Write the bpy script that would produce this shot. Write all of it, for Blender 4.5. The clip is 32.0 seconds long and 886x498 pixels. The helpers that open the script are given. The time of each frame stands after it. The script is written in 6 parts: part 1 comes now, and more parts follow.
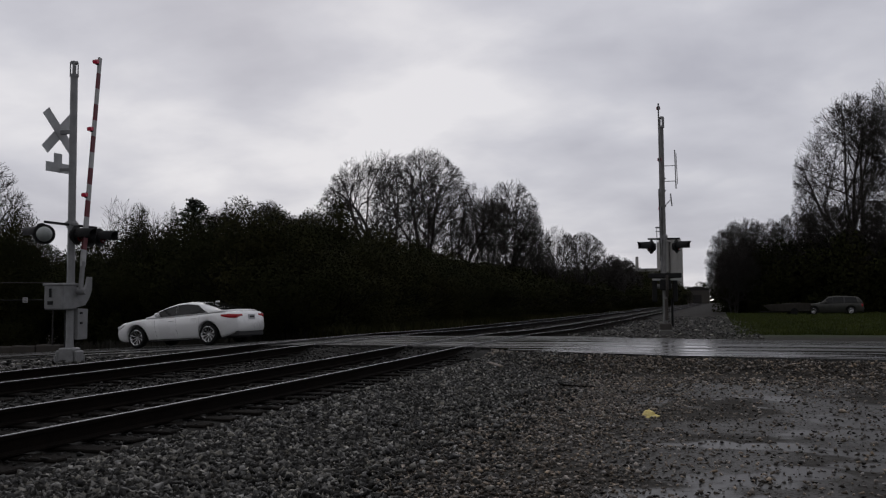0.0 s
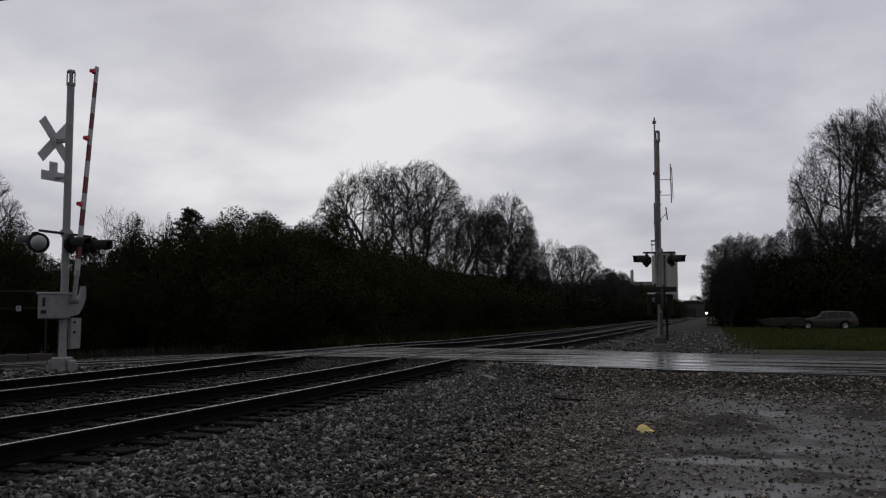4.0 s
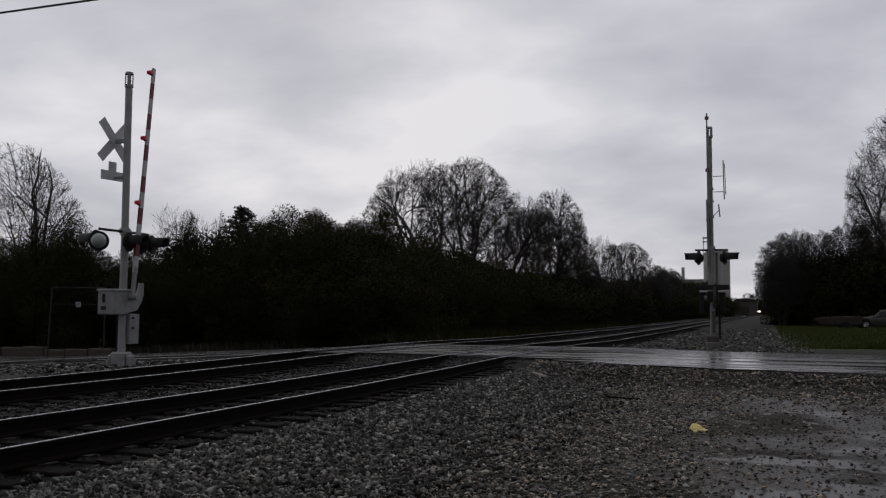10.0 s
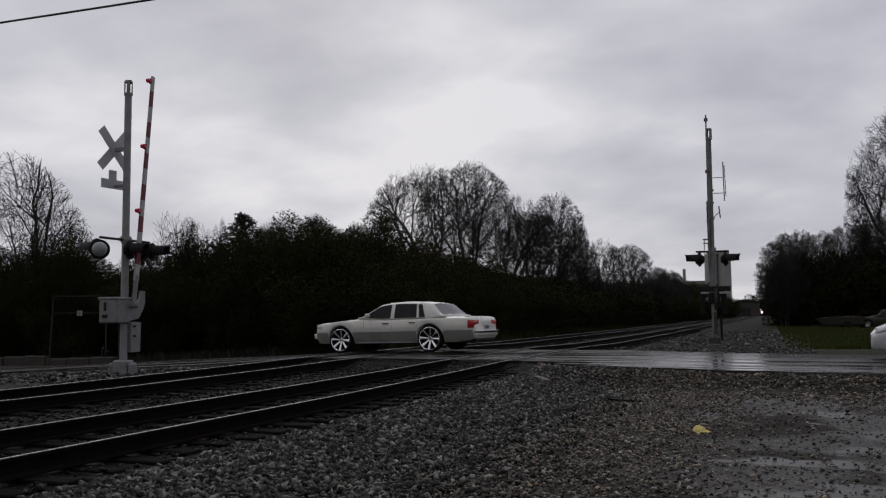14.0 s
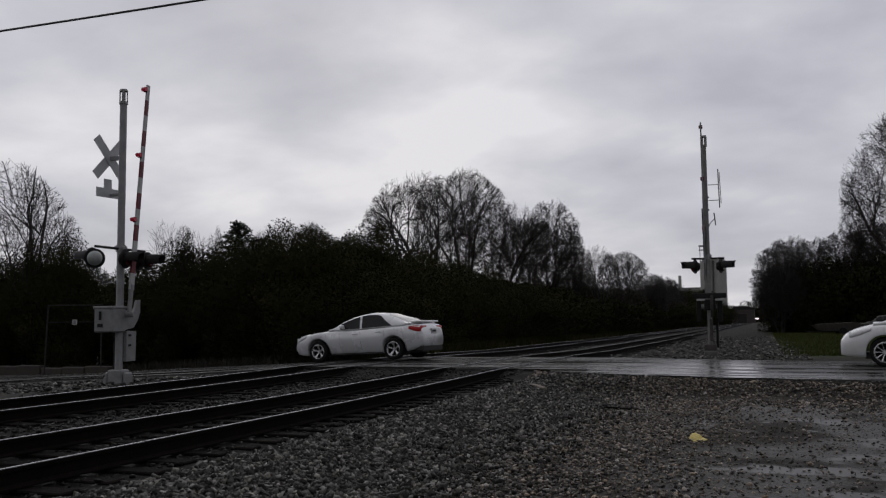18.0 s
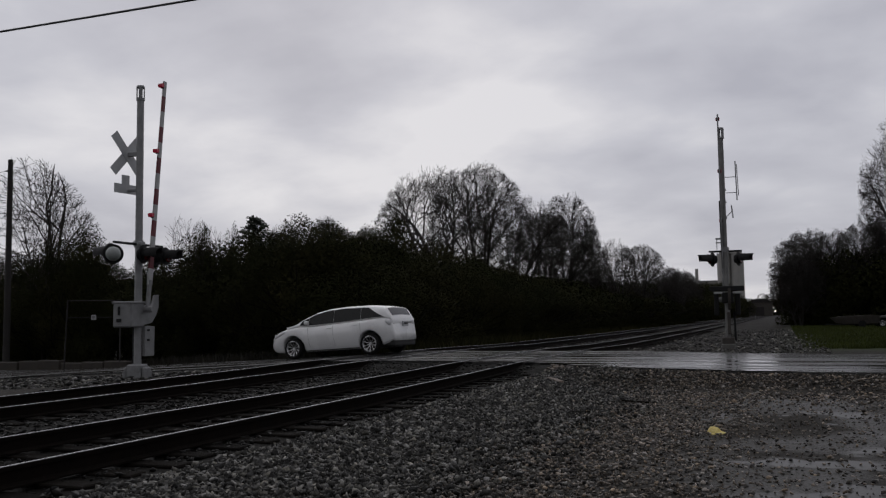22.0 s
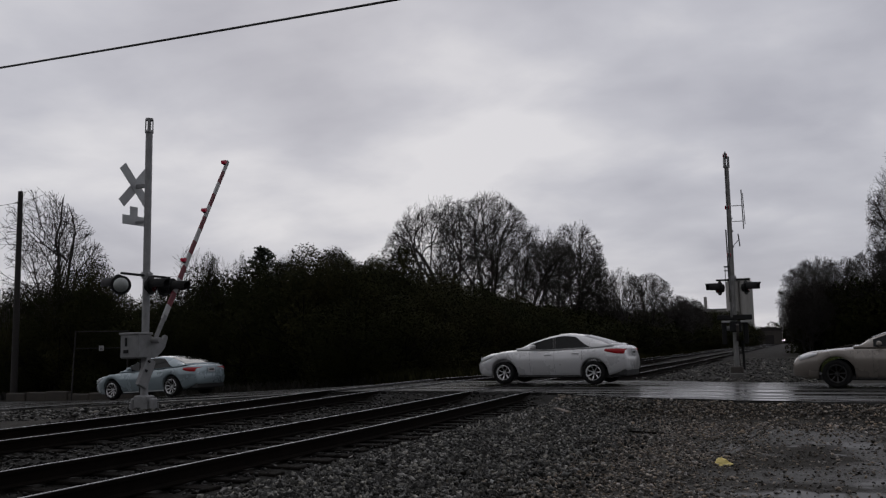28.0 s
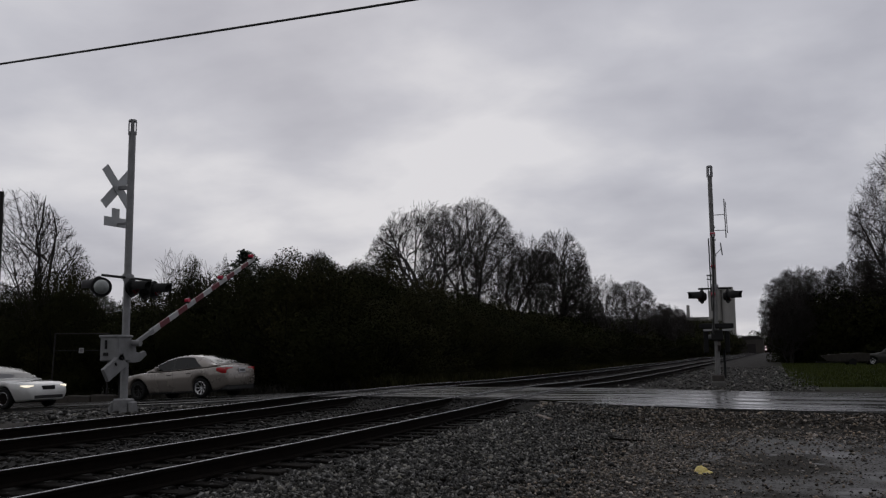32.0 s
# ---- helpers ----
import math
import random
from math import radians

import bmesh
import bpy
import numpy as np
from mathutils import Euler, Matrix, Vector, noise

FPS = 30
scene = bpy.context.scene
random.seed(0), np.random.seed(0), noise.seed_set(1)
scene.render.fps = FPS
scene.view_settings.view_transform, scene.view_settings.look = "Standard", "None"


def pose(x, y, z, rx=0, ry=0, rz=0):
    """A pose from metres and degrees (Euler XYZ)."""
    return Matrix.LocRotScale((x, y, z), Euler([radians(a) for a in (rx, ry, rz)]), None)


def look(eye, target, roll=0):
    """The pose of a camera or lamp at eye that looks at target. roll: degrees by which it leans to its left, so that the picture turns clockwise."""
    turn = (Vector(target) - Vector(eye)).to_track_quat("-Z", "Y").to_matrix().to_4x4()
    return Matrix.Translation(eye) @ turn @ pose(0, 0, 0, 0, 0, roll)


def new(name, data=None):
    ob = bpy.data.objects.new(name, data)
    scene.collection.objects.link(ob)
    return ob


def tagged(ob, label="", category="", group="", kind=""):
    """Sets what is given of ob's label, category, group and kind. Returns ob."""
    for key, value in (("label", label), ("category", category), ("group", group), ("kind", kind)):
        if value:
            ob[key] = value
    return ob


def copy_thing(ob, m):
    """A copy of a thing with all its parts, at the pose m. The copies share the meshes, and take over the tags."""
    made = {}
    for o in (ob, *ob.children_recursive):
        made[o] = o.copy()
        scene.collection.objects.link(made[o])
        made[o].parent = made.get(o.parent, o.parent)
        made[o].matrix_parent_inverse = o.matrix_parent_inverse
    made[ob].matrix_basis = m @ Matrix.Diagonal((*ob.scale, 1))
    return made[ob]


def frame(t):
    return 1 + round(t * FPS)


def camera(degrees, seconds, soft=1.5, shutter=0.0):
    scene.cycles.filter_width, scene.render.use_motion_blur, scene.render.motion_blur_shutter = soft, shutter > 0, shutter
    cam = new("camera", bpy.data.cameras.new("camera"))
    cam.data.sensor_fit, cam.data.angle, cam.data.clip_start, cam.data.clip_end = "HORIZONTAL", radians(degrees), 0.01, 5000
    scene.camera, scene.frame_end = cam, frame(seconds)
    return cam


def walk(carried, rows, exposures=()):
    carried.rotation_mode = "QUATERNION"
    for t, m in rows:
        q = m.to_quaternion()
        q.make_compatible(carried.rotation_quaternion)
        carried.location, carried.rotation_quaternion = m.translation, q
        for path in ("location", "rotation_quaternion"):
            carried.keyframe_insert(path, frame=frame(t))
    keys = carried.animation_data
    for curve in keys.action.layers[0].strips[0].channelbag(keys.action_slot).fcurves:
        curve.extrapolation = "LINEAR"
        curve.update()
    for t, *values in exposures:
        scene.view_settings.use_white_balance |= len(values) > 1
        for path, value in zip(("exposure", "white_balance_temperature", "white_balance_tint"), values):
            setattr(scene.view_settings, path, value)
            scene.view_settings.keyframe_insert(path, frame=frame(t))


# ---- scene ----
cam = camera(53.0, 32.0, soft=1.25)
PATH = [
    (0.0, 0.015, 0.071, 1.090, 3.465, 0.466, 17.299),
    (0.5, 0.010, 0.063, 1.092, 3.369, 0.375, 17.474),
    (1.0, 0.017, 0.065, 1.097, 3.408, 0.272, 17.455),
    (1.5, 0.015, 0.058, 1.100, 3.446, 0.015, 17.415),
    (2.0, 0.015, 0.076, 1.103, 3.521, -0.099, 17.268),
    (2.5, 0.016, 0.084, 1.098, 3.578, -0.141, 17.132),
    (4.5, 0.002, 0.084, 1.104, 4.304, 0.051, 16.987),
    (5.0, -0.007, 0.048, 1.103, 4.125, 0.067, 17.926),
    (5.5, -0.004, 0.022, 1.090, 3.898, 0.218, 18.661),
    (6.0, -0.000, 0.013, 1.096, 4.015, 0.027, 19.526),
    (6.5, -0.000, 0.019, 1.101, 3.788, -0.078, 19.932),
    (7.0, -0.007, 0.018, 1.097, 3.756, -0.210, 19.903),
    (7.5, -0.009, 0.017, 1.103, 3.276, -0.229, 20.131),
    (8.0, 0.003, 0.020, 1.096, 3.281, -0.233, 20.184),
    (8.5, -0.007, 0.015, 1.106, 3.671, -0.241, 19.963),
    (9.0, -0.010, 0.007, 1.099, 3.505, -0.299, 20.052),
    (9.5, -0.017, -0.003, 1.115, 3.822, -0.399, 20.532),
    (10.0, -0.002, -0.003, 1.108, 4.018, -0.211, 20.072),
    (10.5, -0.013, 0.015, 1.097, 3.662, 0.037, 20.204),
    (11.0, -0.010, 0.024, 1.104, 3.633, 0.439, 20.076),
    (11.5, -0.004, 0.018, 1.100, 3.615, 0.482, 20.113),
    (12.0, -0.010, 0.015, 1.101, 3.587, 0.382, 19.984),
    (12.5, -0.013, 0.020, 1.104, 3.830, 0.625, 20.150),
    (13.0, -0.007, 0.003, 1.105, 3.946, 0.635, 20.304),
    (13.5, -0.018, -0.001, 1.109, 4.219, 0.517, 20.288),
    (14.0, -0.001, -0.005, 1.109, 4.308, 0.441, 20.168),
    (14.5, -0.005, 0.004, 1.112, 4.335, 0.386, 20.104),
    (16.5, -0.004, -0.005, 1.115, 4.543, 0.821, 20.216),
    (17.0, -0.010, 0.006, 1.106, 4.347, 0.914, 20.038),
    (17.5, 0.003, -0.006, 1.111, 4.494, 0.743, 20.047),
    (18.0, -0.001, -0.002, 1.122, 4.783, 0.632, 19.914),
    (18.5, -0.002, -0.013, 1.121, 4.838, 0.602, 19.853),
    (19.0, -0.005, -0.006, 1.110, 4.609, 0.922, 19.846),
    (19.5, -0.012, 0.005, 1.108, 4.506, 0.933, 20.180),
    (20.0, -0.005, -0.016, 1.120, 4.464, 0.984, 20.360),
    (20.5, -0.001, -0.004, 1.110, 4.378, 1.064, 20.353),
    (21.0, -0.006, -0.005, 1.111, 4.304, 1.011, 20.442),
    (21.5, -0.008, -0.007, 1.114, 4.285, 0.868, 20.706),
    (22.0, -0.012, -0.010, 1.119, 4.418, 0.826, 20.935),
    (22.5, -0.003, -0.021, 1.116, 3.991, 0.626, 21.042),
    (23.0, -0.012, -0.005, 1.112, 3.837, -1.647, 19.506),
    (23.5, -0.017, -0.013, 1.105, 4.141, -0.799, 19.618),
    (24.0, -0.010, -0.096, 1.184, 5.741, -3.112, 23.795),
    (24.5, -0.018, -0.080, 1.178, 6.976, -2.901, 22.873),
    (25.0, -0.008, -0.061, 1.162, 7.201, -1.147, 22.649),
    (25.5, 0.003, -0.045, 1.158, 6.222, -1.005, 22.681),
    (26.0, 0.007, -0.033, 1.158, 6.499, -0.568, 22.649),
    (26.5, 0.051, -0.028, 1.138, 6.155, -0.049, 21.483),
    (28.5, 0.024, -0.036, 1.141, 6.308, 1.094, 21.530),
    (29.0, 0.020, -0.018, 1.132, 6.412, 0.972, 21.573),
    (29.5, 0.027, -0.046, 1.146, 6.542, 0.749, 21.765),
    (30.0, 0.028, -0.037, 1.143, 6.864, 0.679, 21.457),
    (30.5, 0.025, -0.043, 1.137, 6.825, 0.833, 21.476),
    (31.0, 0.035, -0.031, 1.141, 6.716, 0.631, 20.907),
    (31.5, 0.036, -0.022, 1.145, 6.568, 0.349, 20.688),
    (32.0, 0.048, -0.013, 1.141, 6.640, 0.454, 20.380),
]
walk(cam, [(t, pose(x, y, z, 90 + p, r, w)) for t, x, y, z, p, r, w in PATH],
     exposures=[(0.0, -0.03), (14.0, -0.05), (22.0, -0.10), (26.0, -0.16), (32.0, -0.16)])

# ---- light: an overcast evening sky, brightest where the sun stands behind the cloud ----
SUN_AZ, SUN_EL = radians(28.0), radians(27.0)      # azimuth to the left of +y, elevation
sun_way = Vector((-math.sin(SUN_AZ) * math.cos(SUN_EL), math.cos(SUN_AZ) * math.cos(SUN_EL), math.sin(SUN_EL)))


def build_world():
    w = bpy.data.worlds.new("overcast")
    scene.world = w
    w.use_nodes = True
    nt = w.node_tree
    nt.nodes.clear()
    N, L = nt.nodes.new, nt.links.new
    out, bg = N("ShaderNodeOutputWorld"), N("ShaderNodeBackground")
    sky = N("ShaderNodeTexSky")
    sky.sky_type, sky.sun_disc = "NISHITA", False
    sky.sun_elevation, sky.sun_rotation = SUN_EL, -SUN_AZ
    co = N("ShaderNodeTexCoord")
    sep = N("ShaderNodeSeparateXYZ")
    L(co.outputs["Generated"], sep.inputs[0])
    # a cloud deck seen in perspective: direction divided by its height
    up = N("ShaderNodeMath"); up.operation = "MAXIMUM"; up.inputs[1].default_value = 0.0
    L(sep.outputs[2], up.inputs[0])
    add = N("ShaderNodeMath"); add.inputs[1].default_value = 0.27
    L(up.outputs[0], add.inputs[0])
    div = N("ShaderNodeVectorMath"); div.operation = "DIVIDE"
    comb = N("ShaderNodeCombineXYZ")
    for i in range(3):
        L(add.outputs[0], comb.inputs[i])
    L(co.outputs["Generated"], div.inputs[0]); L(comb.outputs[0], div.inputs[1])
    sc = N("ShaderNodeMapping"); sc.inputs["Scale"].default_value = (1.25, 1.35, 0.9)
    sc.inputs["Location"].default_value = (3.1, 0.7, 0)
    L(div.outputs[0], sc.inputs[0])

    def noise_node(scale, detail, rough, dist=0.0):
        n = N("ShaderNodeTexNoise")
        n.inputs["Scale"].default_value, n.inputs["Detail"].default_value = scale, detail
        n.inputs["Roughness"].default_value, n.inputs["Distortion"].default_value = rough, dist
        L(sc.outputs[0], n.inputs["Vector"])
        return n
    big, small = noise_node(0.85, 3, 0.5, 0.0), noise_node(2.3, 5, 0.5, 0.15)
    mixn = N("ShaderNodeMix"); mixn.inputs[0].default_value = 0.42
    L(big.outputs[0], mixn.inputs[2]); L(small.outputs[0], mixn.inputs[3])
    ramp = N("ShaderNodeValToRGB")
    e = ramp.color_ramp.elements
    e[0].position, e[0].color = 0.36, (0.386, 0.387, 0.437, 1)
    e[1].position, e[1].color = 0.61, (0.643, 0.634, 0.661, 1)
    m = e.new(0.48); m.color = (0.485, 0.485, 0.532, 1)
    L(mixn.outputs[0], ramp.inputs[0])
    # the thin cloud round the hidden sun is brighter
    dot = N("ShaderNodeVectorMath"); dot.operation = "DOT_PRODUCT"; dot.inputs[1].default_value = sun_way
    nrm = N("ShaderNodeVectorMath"); nrm.operation = "NORMALIZE"
    L(co.outputs["Generated"], nrm.inputs[0]); L(nrm.outputs[0], dot.inputs[0])
    mr = N("ShaderNodeMapRange"); mr.interpolation_type = "SMOOTHSTEP"
    mr.inputs["From Min"].default_value, mr.inputs["From Max"].default_value = -0.35, 1.0
    mr.inputs["To Min"].default_value, mr.inputs["To Max"].default_value = 0.62, 1.24
    L(dot.outputs["Value"], mr.inputs[0])
    glow = N("ShaderNodeVectorMath"); glow.operation = "SCALE"
    L(ramp.outputs[0], glow.inputs[0]); L(mr.outputs[0], glow.inputs["Scale"])
    skys = N("ShaderNodeVectorMath"); skys.operation = "SCALE"; skys.inputs["Scale"].default_value = 0.05
    L(sky.outputs[0], skys.inputs[0])
    mix = N("ShaderNodeMix"); mix.data_type = "RGBA"; mix.inputs[0].default_value = 0.94
    L(skys.outputs[0], mix.inputs[6]); L(glow.outputs[0], mix.inputs[7])
    L(mix.outputs[2], bg.inputs[0])
    bg.inputs[1].default_value = 1.0
    L(bg.outputs[0], out.inputs[0])


build_world()
sun = new("sun", bpy.data.lights.new("sun", "SUN"))
sun.data.energy, sun.data.angle, sun.data.color = 0.15, radians(35), (1.0, 0.97, 0.93)
sun.matrix_world = look(sun_way * 100, (0, 0, 0))

# ---- materials ----


def material(name, low, high, scale=6.0, rough=(0.5, 0.8), metal=0.0, bump=0.0, bump_scale=40.0, fine=0.35,
             spec=0.5, coat=0.0, vary=0.0, skew=1.0, island=False, stretch=(1, 1, 1)):
    """A surface of two colours mixed by noise at two scales, with roughness and relief that follow it."""
    m = bpy.data.materials.new(name)
    m.use_nodes = True
    nt = m.node_tree
    N, L = nt.nodes.new, nt.links.new
    b = nt.nodes["Principled BSDF"]
    co, mp = N("ShaderNodeTexCoord"), N("ShaderNodeMapping")
    mp.inputs["Scale"].default_value = stretch
    L(co.outputs["Object"], mp.inputs[0])
    a, c = N("ShaderNodeTexNoise"), N("ShaderNodeTexNoise")
    a.inputs["Scale"].default_value, a.inputs["Detail"].default_value = scale, 4
    c.inputs["Scale"].default_value, c.inputs["Detail"].default_value = scale * 9, 3
    L(mp.outputs[0], a.inputs["Vector"]); L(mp.outputs[0], c.inputs["Vector"])
    f = N("ShaderNodeMix"); f.inputs[0].default_value = fine
    L(a.outputs[0], f.inputs[2]); L(c.outputs[0], f.inputs[3])
    spread = N("ShaderNodeMapRange")
    spread.inputs["From Min"].default_value, spread.inputs["From Max"].default_value = 0.32, 0.68
    L(f.outputs[0], spread.inputs[0])
    col = N("ShaderNodeMix"); col.data_type = "RGBA"
    col.inputs[6].default_value, col.inputs[7].default_value = (*low, 1), (*high, 1)
    L(spread.outputs[0], col.inputs[0])
    last = col.outputs[2]
    if vary or island:
        hsv = N("ShaderNodeHueSaturation")
        src = N("ShaderNodeNewGeometry").outputs["Random Per Island"] if island else N("ShaderNodeObjectInfo").outputs["Random"]
        vr = N("ShaderNodeMapRange")
        vr.inputs["To Min"].default_value, vr.inputs["To Max"].default_value = 1 - vary, 1 + vary
        pw = N("ShaderNodeMath"); pw.operation = "POWER"; pw.inputs[1].default_value = skew
        L(src, pw.inputs[0]); L(pw.outputs[0], vr.inputs[0]); L(vr.outputs[0], hsv.inputs["Value"])
        if skew > 1:
            vr.inputs["To Min"].default_value, vr.inputs["To Max"].default_value = 0.22, 1 + vary
        if island and skew > 1:
            # every stone its own shade between grey and brown
            m1, fr, sr = N("ShaderNodeMath"), N("ShaderNodeMath"), N("ShaderNodeMapRange")
            m1.operation, fr.operation, m1.inputs[1].default_value = "MULTIPLY", "FRACT", 37.7
            sr.inputs["To Min"].default_value, sr.inputs["To Max"].default_value = 0.4, 1.7
            L(src, m1.inputs[0]); L(m1.outputs[0], fr.inputs[0]); L(fr.outputs[0], sr.inputs[0]); L(sr.outputs[0], hsv.inputs["Saturation"])
        L(last, hsv.inputs["Color"])
        last = hsv.outputs[0]
    L(last, b.inputs["Base Color"])
    rr = N("ShaderNodeMapRange")
    rr.inputs["To Min"].default_value, rr.inputs["To Max"].default_value = rough
    L(spread.outputs[0], rr.inputs[0]); L(rr.outputs[0], b.inputs["Roughness"])
    b.inputs["Metallic"].default_value, b.inputs["Specular IOR Level"].default_value = metal, spec
    b.inputs["Coat Weight"].default_value, b.inputs["Coat Roughness"].default_value = coat, 0.05
    if bump:
        bn, bt = N("ShaderNodeBump"), N("ShaderNodeTexNoise")
        bt.inputs["Scale"].default_value, bt.inputs["Detail"].default_value = bump_scale, 4
        L(mp.outputs[0], bt.inputs["Vector"]); L(bt.outputs[0], bn.inputs["Height"])
        bn.inputs["Strength"].default_value, bn.inputs["Distance"].default_value = bump, 0.02
        L(bn.outputs[0], b.inputs["Normal"])
    return m


def glowing(name, colour, strength, base=(0.2, 0.2, 0.2)):
    m = material(name, base, base, rough=(0.2, 0.25))
    b = m.node_tree.nodes["Principled BSDF"]
    b.inputs["Emission Color"].default_value, b.inputs["Emission Strength"].default_value = (*colour, 1), strength
    return m


def ground_material():
    """Wet lot: stony dirt with smooth muddy patches and puddles to the east, grass beyond the road."""
    m = material("wet_dirt", (0.011, 0.0098, 0.008), (0.044, 0.0395, 0.033), 1.3, (0.65, 0.9), spec=0.2, bump=0.7, bump_scale=30, fine=0.55)
    nt = m.node_tree
    N, L = nt.nodes.new, nt.links.new
    b = nt.nodes["Principled BSDF"]
    old_col, old_rough, old_n = (b.inputs[k].links[0].from_socket for k in ("Base Color", "Roughness", "Normal"))
    co = N("ShaderNodeTexCoord")
    sep = N("ShaderNodeSeparateXYZ"); L(co.outputs["Object"], sep.inputs[0])

    def rng(src, a, c):
        r = N("ShaderNodeMapRange"); r.interpolation_type = "SMOOTHSTEP"
        r.inputs["From Min"].default_value, r.inputs["From Max"].default_value = a, c
        L(src, r.inputs[0])
        return r.outputs[0]

    def mul(p, q, op="MULTIPLY"):
        k = N("ShaderNodeMath"); k.operation = op
        for i, s in enumerate((p, q)):
            if isinstance(s, float):
                k.inputs[i].default_value = s
            else:
                L(s, k.inputs[i])
        return k.outputs[0]

    def tex(scale, detail=4, stretch=(1, 1, 1)):
        mp = N("ShaderNodeMapping"); mp.inputs["Scale"].default_value = stretch
        L(co.outputs["Object"], mp.inputs[0])
        t = N("ShaderNodeTexNoise"); t.inputs["Scale"].default_value, t.inputs["Detail"].default_value = scale, detail
        L(mp.outputs[0], t.inputs["Vector"])
        return t.outputs[0]
    east = mul(rng(sep.outputs[0], -2.6, 0.6), rng(sep.outputs[1], 18.5, 15.0))
    mud = mul(east, rng(tex(0.55, 5, (1, 0.8, 1)), 0.40, 0.52))
    specks = rng(tex(34, 3), 0.53, 0.63)
    mud = mul(mud, mul(1.0, mul(specks, 0.9), "SUBTRACT"))
    puddle = mul(mul(rng(sep.outputs[0], -2.0, -0.4), rng(sep.outputs[1], 17.5, 13.0)), rng(tex(0.9, 5, (0.85, 1.1, 1)), 0.53, 0.60))
    c1 = N("ShaderNodeMix"); c1.data_type = "RGBA"; L(mud, c1.inputs[0]); L(old_col, c1.inputs[6])
    c1.inputs[7].default_value = (0.050, 0.0475, 0.043, 1)
    c2 = N("ShaderNodeMix"); c2.data_type = "RGBA"; L(puddle, c2.inputs[0]); L(c1.outputs[2], c2.inputs[6])
    c2.inputs[7].default_value = (0.038, 0.036, 0.031, 1)
    # oil-soaked bed under the tracks, the shade beside the rails painted in too
    bed = mul(mul(rng(sep.outputs[0], -4.35, -5.0), rng(sep.outputs[0], -13.6, -12.6)), 0.9)
    c4 = N("ShaderNodeMix"); c4.data_type = "RGBA"; L(bed, c4.inputs[0]); L(c2.outputs[2], c4.inputs[6])
    c4.inputs[7].default_value = (0.006, 0.0056, 0.0045, 1)
    # grass soil north of the road
    turf = mul(mul(rng(sep.outputs[1], 26.9, 29.0), rng(sep.outputs[0], -1.2, 2.2)), 0.95)
    c3 = N("ShaderNodeMix"); c3.data_type = "RGBA"; L(turf, c3.inputs[0]); L(c4.outputs[2], c3.inputs[6])
    c3.inputs[7].default_value = (0.028, 0.04, 0.012, 1)
    north = mul(rng(sep.outputs[1], 27.2, 29.5), rng(sep.outputs[0], 1.6, -0.6))
    c5 = N("ShaderNodeMix"); c5.data_type = "RGBA"; L(mul(north, rng(tex(0.8, 5), 0.30, 0.62)), c5.inputs[0]); L(c3.outputs[2], c5.inputs[6])
    c5.inputs[7].default_value = (0.0125, 0.0105, 0.0082, 1)
    L(c5.outputs[2], b.inputs["Base Color"])
    r1 = N("ShaderNodeMix"); L(mud, r1.inputs[0]); L(old_rough, r1.inputs[2]); r1.inputs[3].default_value = 0.52
    r2 = N("ShaderNodeMix"); L(puddle, r2.inputs[0]); L(r1.outputs[0], r2.inputs[2]); r2.inputs[3].default_value = 0.33
    L(r2.outputs[0], b.inputs["Roughness"])
    bump = old_n.node
    wet = N("ShaderNodeMath"); wet.operation = "MAXIMUM"; L(mud, wet.inputs[0]); L(puddle, wet.inputs[1])
    st = N("ShaderNodeMapRange"); st.inputs["To Min"].default_value, st.inputs["To Max"].default_value = 0.7, 0.06
    L(wet.outputs[0], st.inputs[0]); L(st.outputs[0], bump.inputs["Strength"])
    gl = N("ShaderNodeMapRange"); gl.inputs["To Min"].default_value, gl.inputs["To Max"].default_value = 0.07, 0.22
    L(wet.outputs[0], gl.inputs[0]); L(gl.outputs[0], b.inputs["Specular IOR Level"])
    return m


def asphalt_material():
    """Wet asphalt: long tyre-polished streaks, drier crown, pooled water by the edges."""
    m = material("wet_asphalt", (0.0132, 0.0130, 0.0124), (0.043, 0.0424, 0.0405), 0.7, (0.30, 0.5), stretch=(0.25, 1.4, 1), bump=0.05, bump_scale=90, fine=0.4)
    nt = m.node_tree
    N, L = nt.nodes.new, nt.links.new
    b = nt.nodes["Principled BSDF"]
    co, mp = N("ShaderNodeTexCoord"), N("ShaderNodeMapping")
    mp.inputs["Rotation"].default_value = (0, 0, -0.1)
    mp.inputs["Scale"].default_value = (0.07, 2.3, 1)
    L(co.outputs["Object"], mp.inputs[0])
    t = N("ShaderNodeTexNoise"); t.inputs["Scale"].default_value, t.inputs["Detail"].default_value = 1.1, 5
    L(mp.outputs[0], t.inputs["Vector"])
    r = N("ShaderNodeMapRange"); r.interpolation_type = "SMOOTHSTEP"
    r.inputs["From Min"].default_value, r.inputs["From Max"].default_value = 0.46, 0.57
    r.inputs["To Min"].default_value, r.inputs["To Max"].default_value = 0.04, 0.70
    L(t.outputs[0], r.inputs[0])
    L(r.outputs[0], b.inputs["Roughness"])
    return m


MAT = {}


